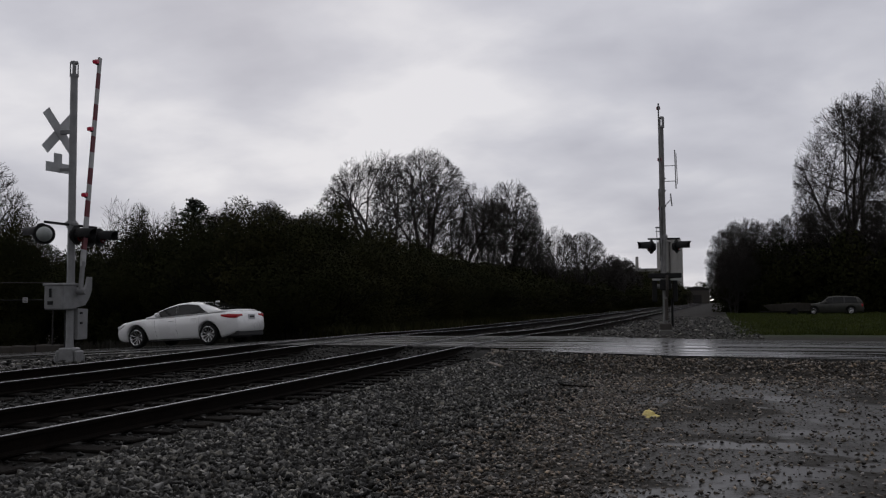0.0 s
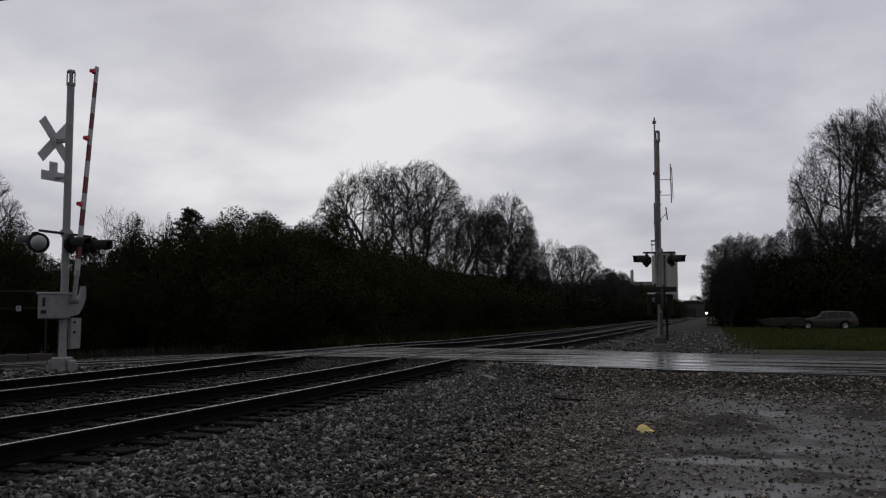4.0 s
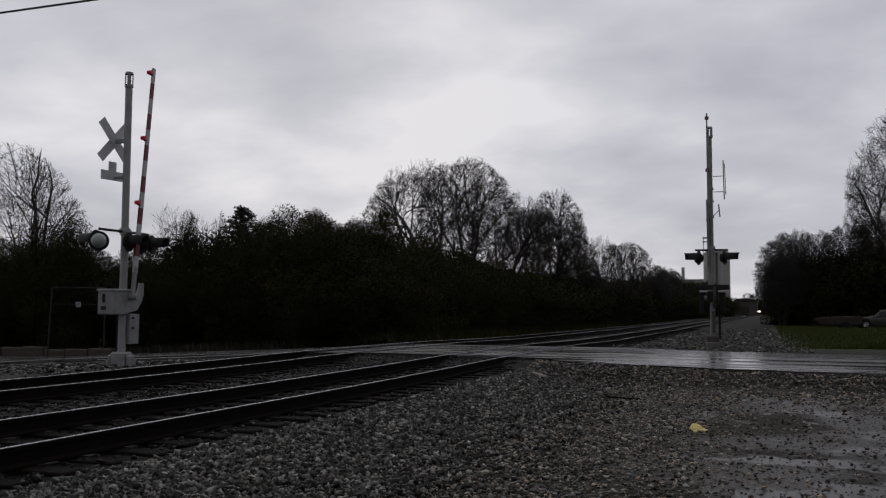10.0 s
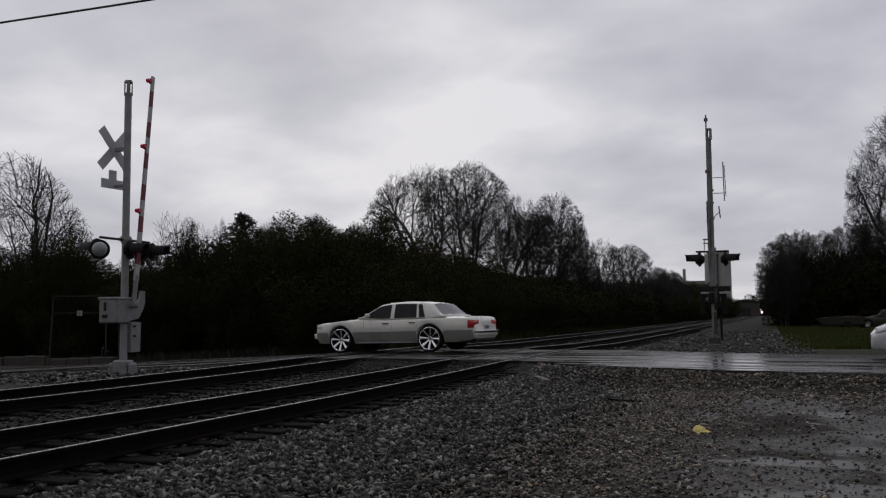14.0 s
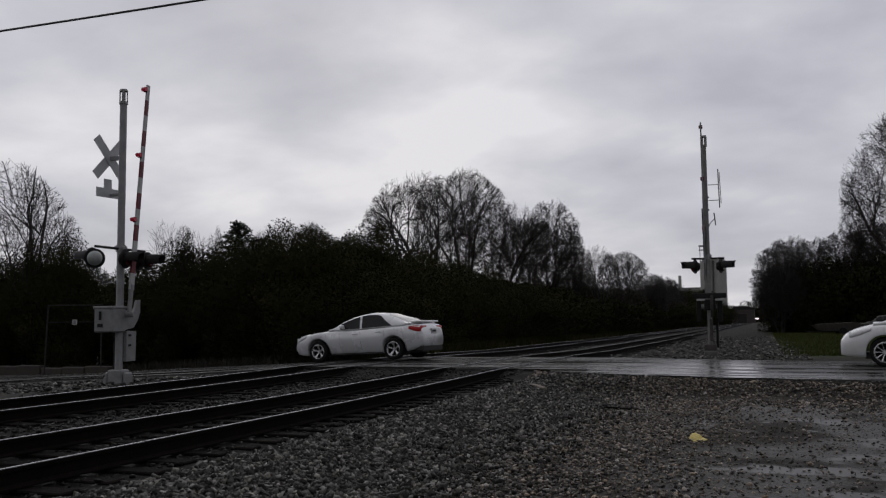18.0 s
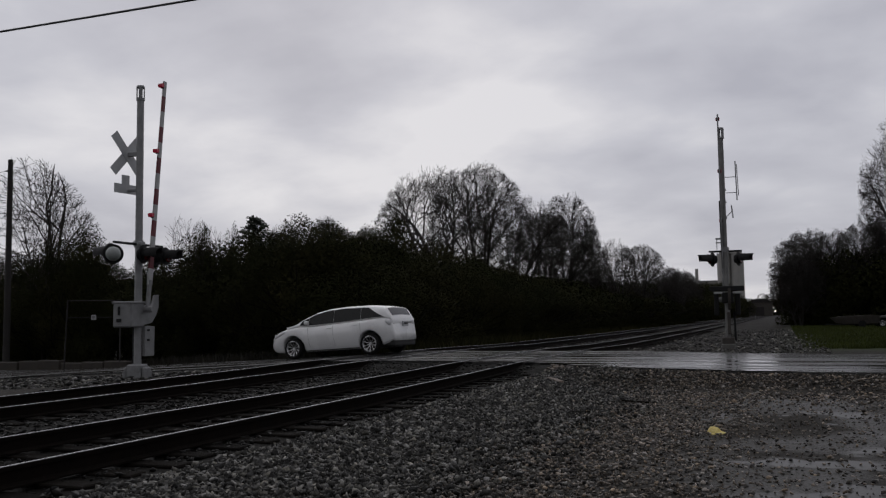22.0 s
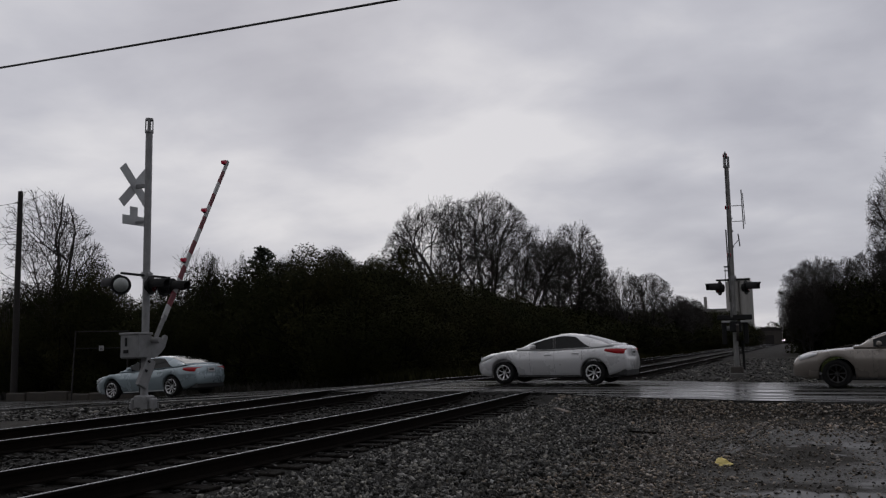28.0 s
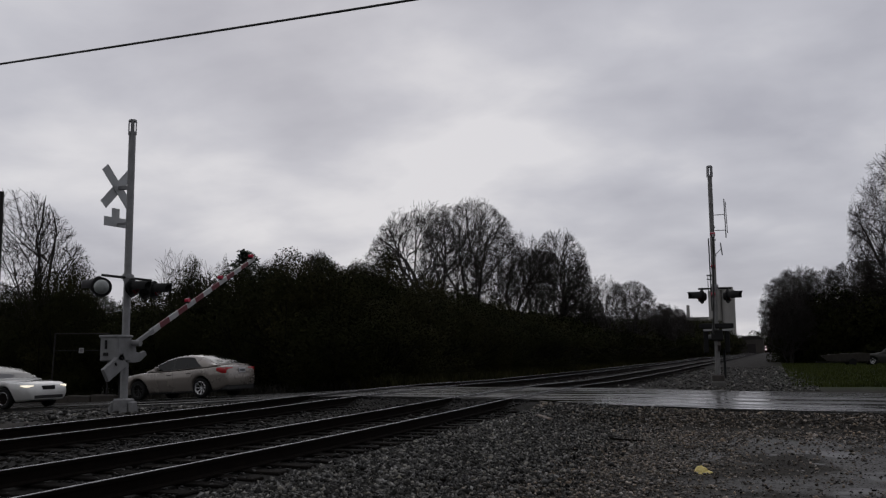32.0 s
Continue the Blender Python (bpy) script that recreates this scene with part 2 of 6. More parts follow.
def build_materials():
    M = MAT
    M["ground"] = ground_material()
    M["asphalt"] = asphalt_material()
    M["ballast"] = material("ballast_stone", (0.010, 0.0097, 0.0088), (0.155, 0.150, 0.136), 9, (0.35, 0.6), spec=0.14, vary=2.3, skew=5.0, island=True, bump=0.3)
    M["oily_ballast"] = material("oily_ballast", (0.003, 0.0028, 0.0023), (0.017, 0.016, 0.0135), 9, (0.4, 0.65), spec=0.15, vary=1.7, skew=2.6, island=True, bump=0.3)
    M["pebble"] = material("brown_pebble", (0.026, 0.0222, 0.0185), (0.240, 0.208, 0.176), 9, (0.4, 0.7), spec=0.25, vary=1.6, skew=2.0, island=True)
    M["tie"] = material("creosoted_wood", (0.004, 0.0034, 0.0028), (0.013, 0.011, 0.009), 3, (0.7, 0.95), spec=0.05, bump=0.6, bump_scale=25, vary=0.3, stretch=(0.3, 3, 3))
    M["rail"] = material("rusty_rail_web", (0.004, 0.003, 0.0025), (0.010, 0.0075, 0.006), 5, (0.8, 0.95), spec=0.05, bump=0.3)
    M["railhead"] = material("polished_rail_head", (0.26, 0.26, 0.265), (0.40, 0.40, 0.405), 8, (0.2, 0.34), metal=1.0)
    M["steel"] = material("galvanised_steel", (0.19, 0.192, 0.196), (0.31, 0.312, 0.318), 5, (0.4, 0.6), metal=0.1, bump=0.1)
    M["darksteel"] = material("darker_steel", (0.14, 0.138, 0.135), (0.24, 0.238, 0.232), 5, (0.45, 0.65), metal=0.1, bump=0.1)
    M["castbox"] = material("grey_painted_metal", (0.15, 0.151, 0.153), (0.25, 0.252, 0.255), 6, (0.4, 0.65), bump=0.08)
    M["concrete"] = material("concrete", (0.07, 0.068, 0.062), (0.14, 0.136, 0.128), 4, (0.6, 0.9), bump=0.3)
    M["black"] = material("black_paint", (0.006, 0.006, 0.0065), (0.016, 0.016, 0.0165), 8, (0.5, 0.7), spec=0.25)
    M["whiteref"] = material("white_sheeting", (0.32, 0.32, 0.32), (0.46, 0.46, 0.46), 6, (0.4, 0.6))
    # sign backs; on car trim its paleness stands for sky mirrored in chrome
    M["signback_skylit_trim"] = material("aluminium_sign_skylit_trim", (0.42, 0.43, 0.44), (0.55, 0.56, 0.57), 6, (0.35, 0.55), metal=0.1)
    M["redref"] = material("red_sheeting", (0.10, 0.010, 0.018), (0.16, 0.015, 0.026), 6, (0.35, 0.55))
    M["lens_red"] = glowing("red_gate_lamp_lens", (1.0, 0.03, 0.10), 0.07, (0.13, 0.008, 0.022))
    M["lens_dark"] = material("dark_red_lens", (0.05, 0.004, 0.005), (0.09, 0.008, 0.009), 8, (0.15, 0.25))
    M["lens_clear"] = material("frosted_lamp_glass", (0.20, 0.22, 0.21), (0.32, 0.34, 0.33), 5, (0.12, 0.2))
    M["bark"] = material("grey_bark", (0.010, 0.009, 0.0085), (0.030, 0.026, 0.024), 6, (0.7, 0.95), bump=0.5)
    M["twig"] = material("brown_twigs", (0.012, 0.0095, 0.0085), (0.030, 0.023, 0.020), 4, (0.7, 0.95))
    M["leaf"] = material("dark_evergreen_leaf", (0.012, 0.0135, 0.0052), (0.034, 0.036, 0.0135), 0.35, (0.75, 0.95), spec=0.03, vary=0.16, island=True)
    M["leaf_light"] = material("olive_leaf", (0.016, 0.017, 0.0066), (0.044, 0.042, 0.0165), 0.35, (0.75, 0.95), spec=0.03, vary=0.16, island=True)
    M["needle"] = material("conifer_needles", (0.010, 0.018, 0.010), (0.026, 0.038, 0.02), 2, (0.5, 0.75), vary=0.3, island=True)
    M["grass"] = material("wet_grass", (0.024, 0.034, 0.007), (0.064, 0.077, 0.017), 0.5, (0.75, 0.95), spec=0.12, vary=0.4, island=True)
    M["weeds"] = material("dead_weeds", (0.012, 0.011, 0.007), (0.030, 0.027, 0.017), 0.8, (0.6, 0.9), vary=0.4, island=True)
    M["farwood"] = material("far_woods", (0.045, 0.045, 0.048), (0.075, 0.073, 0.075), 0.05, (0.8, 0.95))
    M["rubber"] = material("tyre_rubber", (0.007, 0.007, 0.007), (0.016, 0.016, 0.016), 12, (0.6, 0.85), spec=0.12)
    M["alloy"] = material("alloy_rim", (0.50, 0.50, 0.51), (0.66, 0.66, 0.67), 9, (0.2, 0.34), metal=0.85)
    M["brightrim"] = material("bright_plated_rim", (0.80, 0.80, 0.81), (0.9, 0.9, 0.91), 9, (0.06, 0.14), metal=1.0)
    M["chrome"] = material("chrome", (0.6, 0.6, 0.61), (0.7, 0.7, 0.71), 6, (0.07, 0.14), metal=1.0)
    M["glass"] = material("dark_car_glass", (0.006, 0.007, 0.007), (0.013, 0.014, 0.014), 3, (0.02, 0.05), spec=0.3)
    M["screen_glass"] = material("sloping_car_glass", (0.006, 0.007, 0.007), (0.012, 0.013, 0.013), 3, (0.02, 0.05), spec=0.75)
    M["taillight"] = glowing("red_tail_lamp", (1.0, 0.04, 0.05), 0.03, (0.26, 0.012, 0.016))
    M["headlight"] = material("headlamp_glass", (0.62, 0.63, 0.64), (0.84, 0.84, 0.85), 14, (0.08, 0.18))
    M["headlight_on"] = glowing("lit_headlamp", (1.0, 0.9, 0.70), 1.1, (0.5, 0.5, 0.5))
    M["train_light"] = glowing("train_headlight", (1.0, 0.72, 0.70), 24.0, (0.5, 0.5, 0.5))
    M["trim"] = material("black_trim", (0.010, 0.010, 0.010), (0.02, 0.02, 0.02), 8, (0.45, 0.65))
    M["plate"] = material("number_plate", (0.40, 0.41, 0.42), (0.5, 0.5, 0.52), 9, (0.4, 0.5))
    M["cap"] = material("yellow_cotton", (0.62, 0.47, 0.12), (0.80, 0.70, 0.32), 16, (0.7, 0.9), bump=0.4)
    M["mudwall"] = material("muddy_concrete", (0.018, 0.015, 0.012), (0.055, 0.046, 0.036), 3, (0.7, 0.95), bump=0.4)
    M["bleached"] = material("bleached_timber", (0.10, 0.078, 0.062), (0.24, 0.195, 0.16), 6, (0.6, 0.9), bump=0.4, stretch=(0.4, 3, 3))
    M["wood"] = material("weathered_wood", (0.03, 0.024, 0.02), (0.11, 0.088, 0.072), 6, (0.6, 0.9), bump=0.4, stretch=(0.4, 3, 3))
    M["pole"] = material("utility_pole_wood", (0.035, 0.03, 0.027), (0.08, 0.07, 0.062), 3, (0.7, 0.9), bump=0.4, stretch=(3, 3, 0.3))
    M["silo"] = material("pale_concrete_silo", (0.27, 0.262, 0.25), (0.38, 0.368, 0.35), 0.25, (0.7, 0.9), stretch=(1, 1, 0.25))
    M["cable"] = material("cable_sheath", (0.012, 0.012, 0.012), (0.022, 0.022, 0.022), 8, (0.5, 0.7))
    M["rust"] = material("rusted_panel", (0.016, 0.017, 0.014), (0.062, 0.060, 0.052), 3, (0.5, 0.8), bump=0.1)


def paint(name, colour, metallic=0.0):
    return material(name, tuple(c * 0.94 for c in colour), colour, 1.2, (0.22, 0.32), metal=metallic, coat=1.0, fine=0.2)


build_materials()

# ---- shared mesh helpers ----


def mesh_of(name, verts, faces, smooth=False):
    me = bpy.data.meshes.new(name)
    me.from_pydata([tuple(v) for v in verts], [], [tuple(f) for f in faces])
    if smooth:
        me.polygons.foreach_set("use_smooth", [True] * len(me.polygons))
    me.update()
    return me


def part(name, data, mat, parent=None, label=""):
    """One mesh object from a mesh or a bmesh, under a thing or a part."""
    if isinstance(data, bmesh.types.BMesh):
        me = bpy.data.meshes.new(name)
        bmesh.ops.recalc_face_normals(data, faces=data.faces)
        data.to_mesh(me)
        data.free()
    else:
        me = data
    if mat is not None and not me.materials:
        me.materials.append(mat)
    ob = new(name, me)
    if parent is not None:
        ob.parent = parent
    if label:
        ob["label"] = label
    return ob


def bm_box(bm, x0, x1, y0, y1, z0, z1, bevel=0.0, m=None):
    r = bmesh.ops.create_cube(bm, size=1.0)
    vs = r["verts"]
    for v in vs:
        v.co = Vector((x0 + (v.co.x + 0.5) * (x1 - x0), y0 + (v.co.y + 0.5) * (y1 - y0), z0 + (v.co.z + 0.5) * (z1 - z0)))
    if bevel:
        es = list({e for v in vs for e in v.link_edges})
        g = bmesh.ops.bevel(bm, geom=es, offset=bevel, segments=1, affect="EDGES", profile=0.5)
        vs = list({v for f in g["faces"] for v in f.verts} | {v for v in vs if v.is_valid})
    if m is not None:
        bmesh.ops.transform(bm, matrix=m, verts=[v for v in vs if v.is_valid])
    return bm


def box(x0, x1, y0, y1, z0, z1, bevel=0.0, m=None):
    return bm_box(bmesh.new(), x0, x1, y0, y1, z0, z1, bevel, m)


def bm_tube(bm, a, b, r0, r1=None, n=10):
    """A capped, tapered tube from a to b."""
    a, b = Vector(a), Vector(b)
    d = b - a
    r = bmesh.ops.create_cone(bm, cap_ends=True, segments=n, radius1=r0, radius2=r0 if r1 is None else r1, depth=d.length)
    q = d.to_track_quat("Z", "Y").to_matrix().to_4x4()
    bmesh.ops.transform(bm, matrix=Matrix.Translation((a + b) / 2) @ q, verts=r["verts"])
    return bm


def tube(a, b, r0, r1=None, n=10):
    return bm_tube(bmesh.new(), a, b, r0, r1, n)


def interp(table, x):
    xs, ys = zip(*table)
    return float(np.interp(x, xs, ys))


def smooth(a, b, x):
    """0 at a, 1 at b, easing; a may lie above b."""
    t = min(1.0, max(0.0, (x - a) / (b - a)))
    return t * t * (3 - 2 * t)


def soup(name, base_v, base_f, places, mat, flat=True, jitter=None):
    """Many small copies of one base shape joined into one mesh. places: an array of 3x4 transforms."""
    base_v, base_f = np.array(base_v, float), np.array(base_f, int)
    n, k = len(places), len(base_v)
    if jitter is None:
        v = np.einsum("nij,kj->nki", places[:, :, :3], base_v) + places[:, None, :, 3]
    else:
        v = np.einsum("nij,nkj->nki", places[:, :, :3], base_v[None] + jitter) + places[:, None, :, 3]
    f = (base_f[None] + (np.arange(n) * k)[:, None, None]).reshape(-1, base_f.shape[1])
    me = bpy.data.meshes.new(name)
    me.vertices.add(n * k)
    me.vertices.foreach_set("co", v.ravel())
    s = base_f.shape[1]
    me.loops.add(f.size)
    me.loops.foreach_set("vertex_index", f.ravel())
    me.polygons.add(len(f))
    me.polygons.foreach_set("loop_start", np.arange(0, f.size, s))
    me.polygons.foreach_set("loop_total", np.full(len(f), s))
    if not flat:
        me.polygons.foreach_set("use_smooth", np.ones(len(f), bool))
    me.update(calc_edges=True)
    me.materials.append(mat)
    return me


def random_turns(rng, n):
    q = rng.normal(size=(n, 4))
    q /= np.linalg.norm(q, axis=1)[:, None]
    w, x, y, z = q.T
    return np.stack([1 - 2 * (y * y + z * z), 2 * (x * y - z * w), 2 * (x * z + y * w),
                     2 * (x * y + z * w), 1 - 2 * (x * x + z * z), 2 * (y * z - x * w),
                     2 * (x * z - y * w), 2 * (y * z + x * w), 1 - 2 * (x * x + y * y)], 1).reshape(n, 3, 3)


# ---- the lie of the land (rail head in the near lot = 0) ----
ROAD_SLOPE = -0.10                      # the road runs a little off square to the tracks
ROAD_YAW = math.degrees(math.atan(ROAD_SLOPE))
ROAD_NEAR, ROAD_FAR = 18.3, 26.3        # its edges where x = 0
ROAD_Z = [(-400, -1.0), (-32, -0.9), (-28, -0.8), (-25, -0.69), (-22.5, -0.55), (-20, -0.42), (-18, -0.33), (-16, -0.24),
          (-14, -0.13), (-12, 0.0), (-10.5, 0.05), (-5, 0.055), (-3, 0.035), (-0.6, 0.005), (2, -0.01), (10, -0.05), (400, -0.1)]
TRACK_Z = [(-400, 0), (12, 0), (17.5, 0.035), (19.5, 0.068), (28.5, 0.068), (36, -0.03), (60, -0.07), (2000, -0.07)]
RAILS = ((-5.80, -7.30), (-9.90, -11.40))


def road_near(x):
    """The southern edge of the asphalt: farther back at the tracks and west of them."""
    t = np.clip((np.asarray(x, float) + 5.6) / 2.2, 0, 1)
    return ROAD_NEAR + ROAD_SLOPE * x + 1.35 * (1 - t * t * (3 - 2 * t))


def road_z(x):
    return (interp(ROAD_Z, x - 0.7) + interp(ROAD_Z, x) + interp(ROAD_Z, x + 0.7)) / 3


def track_z(y):
    return (interp(TRACK_Z, y - 1) + interp(TRACK_Z, y) + interp(TRACK_Z, y + 1)) / 3


def ground_z(x, y):
    bed = smooth(-15.0, -12.9, x) * (1 - smooth(-4.9, -3.3, x))
    lot = -0.34 + 0.03 * noise.noise((x * 0.35, y * 0.35, 0))
    west = road_z(x) - 0.06
    side = lot if x > -8 else west
    if y > 22:
        east_n = 0.02 - 0.08 * smooth(40, 70, y)
        side = east_n if x > -8 else min(west, -0.2)
        if x <= -8:
            side = side + 0.25 * smooth(30, 60, y)
    base = side * (1 - bed) + (track_z(y) - 0.215) * bed
    base += 0.025 * noise.noise((x * 1.3, y * 1.3, 3.0))
    rel = y - ROAD_SLOPE * x
    near = float(road_near(x)) - ROAD_SLOPE * x
    on = smooth(near - 1.2, near + 0.1, rel) * (1 - smooth(ROAD_FAR - 0.1, ROAD_FAR + 1.8, rel))
    z = base * (1 - on) + (road_z(x) - 0.05) * on
    if abs(x) > 150 or y > 250 or y < -100:
        z = min(z, -0.1)
    return z

# ---- ground, road, tracks ----


def spaced(points):
    """Grid lines: (start, end, step) runs joined."""
    out = []
    for a, b, s in points:
        out += list(np.arange(a, b, s))
    return out + [points[-1][1]]


def build_ground():
    xs = spaced([(-1500, -200, 130), (-200, -60, 14), (-60, -16, 2.0), (-16, 8, 0.35), (8, 40, 2.0), (40, 200, 20), (200, 1500, 130)])
    ys = spaced([(-1500, -100, 140), (-100, 0, 10), (0, 34, 0.4), (34, 80, 2.0), (80, 300, 15), (300, 1500, 100)])
    v = [(x, y, ground_z(x, y)) for y in ys for x in xs]
    n = len(xs)
    f = [(j * n + i, j * n + i + 1, (j + 1) * n + i + 1, (j + 1) * n + i) for j in range(len(ys) - 1) for i in range(n - 1)]
    tagged(part("ground", mesh_of("ground", v, f, True), MAT["ground"]), "wet stony dirt lot with puddles and grass beyond the road", "ground", kind="structure")


def build_road():
    xs = spaced([(-400, -60, 20), (-60, -30, 3), (-30, 12, 0.5), (12, 60, 6), (60, 400, 34)])
    rng = random.Random(4)
    across = [0.0, 0.35, 1.0, 2, 3, 4, 5, 6, 7, 7.65, 8.0]
    v, f = [], []
    last = len(across) - 1
    for x in xs:
        n0 = float(road_near(x))
        for k, a in enumerate(across):
            edge = rng.uniform(-0.14, 0.14) if k in (0, last) else 0
            crown = 0.03 * (1 - ((a - 4) / 4) ** 2) * (1 - smooth(-13, -11, x) + smooth(-5, -3, x))
            v.append((x, n0 + (ROAD_FAR + ROAD_SLOPE * x - n0) * a / 8 + edge, road_z(x) + crown))
    n = len(across)
    f = [(i * n + k, (i + 1) * n + k, (i + 1) * n + k + 1, i * n + k + 1) for i in range(len(xs) - 1) for k in range(n - 1)]
    for k in (0, last):
        base = len(v)
        for i in range(len(xs)):
            p = v[i * n + k]
            v += [p, (p[0], p[1], p[2] - 0.14)]
        f += [(base + 2 * i, base + 2 * i + 1, base + 2 * i + 3, base + 2 * i + 2) for i in range(len(xs) - 1)]
    tagged(part("road", mesh_of("road", v, f, True), MAT["asphalt"]), "wet worn grey asphalt road humped over the tracks", "road", kind="structure")


RAIL_SECTION = [(-0.07, -0.175), (0.07, -0.175), (0.07, -0.160), (0.012, -0.140), (0.012, -0.045), (0.036, -0.035), (0.036, -0.004)]


def build_tracks():
    ys = spaced([(-60, 0, 20), (0, 40, 1.5), (40, 90, 5), (90, 900, 90)])
    for number, pair in enumerate(RAILS):
        track = tagged(new("railway_track"), "pair of steel rails on dark creosoted ties, polished running tops" if number == 0 else
                       "second pair of steel rails on dark ties, close to the scrub", "railway track", "railway tracks", "structure")
        for x in pair:
            side = [(a, b) for a, b in RAIL_SECTION] + [(-a, b) for a, b in reversed(RAIL_SECTION[2:])]
            v, f, k = [], [], len(side)
            for y in ys:
                z = track_z(y)
                v += [(x + a, y, z + b) for a, b in side]
            for j in range(len(ys) - 1):
                f += [(j * k + i, j * k + (i + 1) % k, (j + 1) * k + (i + 1) % k, (j + 1) * k + i) for i in range(k)]
            rail = part("rail", mesh_of("rail", v, f), MAT["rail"], track)
            v, f = [], []
            for y in ys:
                z = track_z(y)
                v += [(x - 0.009, y, z - 0.003), (x - 0.007, y, z + 0.001), (x, y, z + 0.003), (x + 0.007, y, z + 0.001), (x + 0.009, y, z - 0.003)]
            for j in range(len(ys) - 1):
                f += [(j * 5 + i, j * 5 + i + 1, j * 5 + i + 6, j * 5 + i + 5) for i in range(4)]
            part("rail_head", mesh_of("rail_head", v, f, True), MAT["railhead"], rail, "polished bright running surface")
        # ties: real timbers, a little uneven
        rng = random.Random(20 + number)
        base = None
        centre = sum(pair) / 2
        y = 0.4
        while y < 75:
            rel = y - ROAD_SLOPE * centre
            if not ROAD_NEAR + 1.15 < rel < ROAD_FAR + 0.2:
                if base is None:
                    bm = box(-1.3, 1.3, -0.115, 0.115, -0.17, 0, 0.012)
                    base = bpy.data.meshes.new("tie")
                    bm.to_mesh(base)
                    bm.free()
                    base.materials.append(MAT["tie"])
                t = new("tie", base)
                t.parent = track
                t.matrix_basis = pose(centre + rng.uniform(-0.06, 0.06), y, track_z(y) - 0.178 + rng.uniform(-0.012, 0.0), 0, 0, rng.uniform(-1.2, 1.2))
            y += 0.54 if y < 40 else 1.0
        # timber and rubber strips along the rails through the road
        for x in pair:
            for off in (-0.19, 0.19):
                y0, y1 = float(road_near(x)) - 0.1, ROAD_FAR + ROAD_SLOPE * x + 0.1
                part("crossing_strip", box(x + off - 0.085, x + off + 0.085, y0, y1, -0.08, 0.060, 0.01), MAT["rubber"], track, "black rubber crossing strip")


STONE_V = [(-0.5, -0.42, -0.4), (0.46, -0.5, -0.4), (0.5, 0.44, -0.42), (-0.44, 0.5, -0.4), (-0.34, -0.3, 0.4), (0.36, -0.34, 0.36), (0.3, 0.34, 0.42), (-0.36, 0.3, 0.36)]
STONE_F = [(0, 2, 1), (0, 3, 2), (4, 5, 6), (4, 6, 7), (0, 1, 5), (0, 5, 4), (1, 2, 6), (1, 6, 5), (2, 3, 7), (2, 7, 6), (3, 0, 4), (3, 4, 7)]


def scatter_stones(name, label, rng, xy, size, mat, squash=0.65, lift=0.25):
    n = len(xy)
    s = rng.uniform(*size, n) * rng.choice([0.7, 1.0, 1.25], n)
    turn = random_turns(rng, n)
    dims = np.stack([s * rng.uniform(0.9, 1.6, n), s * rng.uniform(0.7, 1.15, n), s * rng.uniform(0.5, 0.9, n)], 1)
    m = np.zeros((n, 3, 4))
    m[:, :, :3] = turn * dims[:, None, :]
    m[:, 2, :3] *= squash
    m[:, 0, 3], m[:, 1, 3] = xy[:, 0], xy[:, 1]
    m[:, 2, 3] = [ground_z(a, b) for a, b in xy] + s * (lift + rng.uniform(-0.30, 0.42, n))
    ob = part(name, soup(name, STONE_V, STONE_F, m, mat, True, rng.uniform(-0.24, 0.24, (n, 8, 3))), mat)
    return tagged(ob, label, "gravel", kind="stuff")


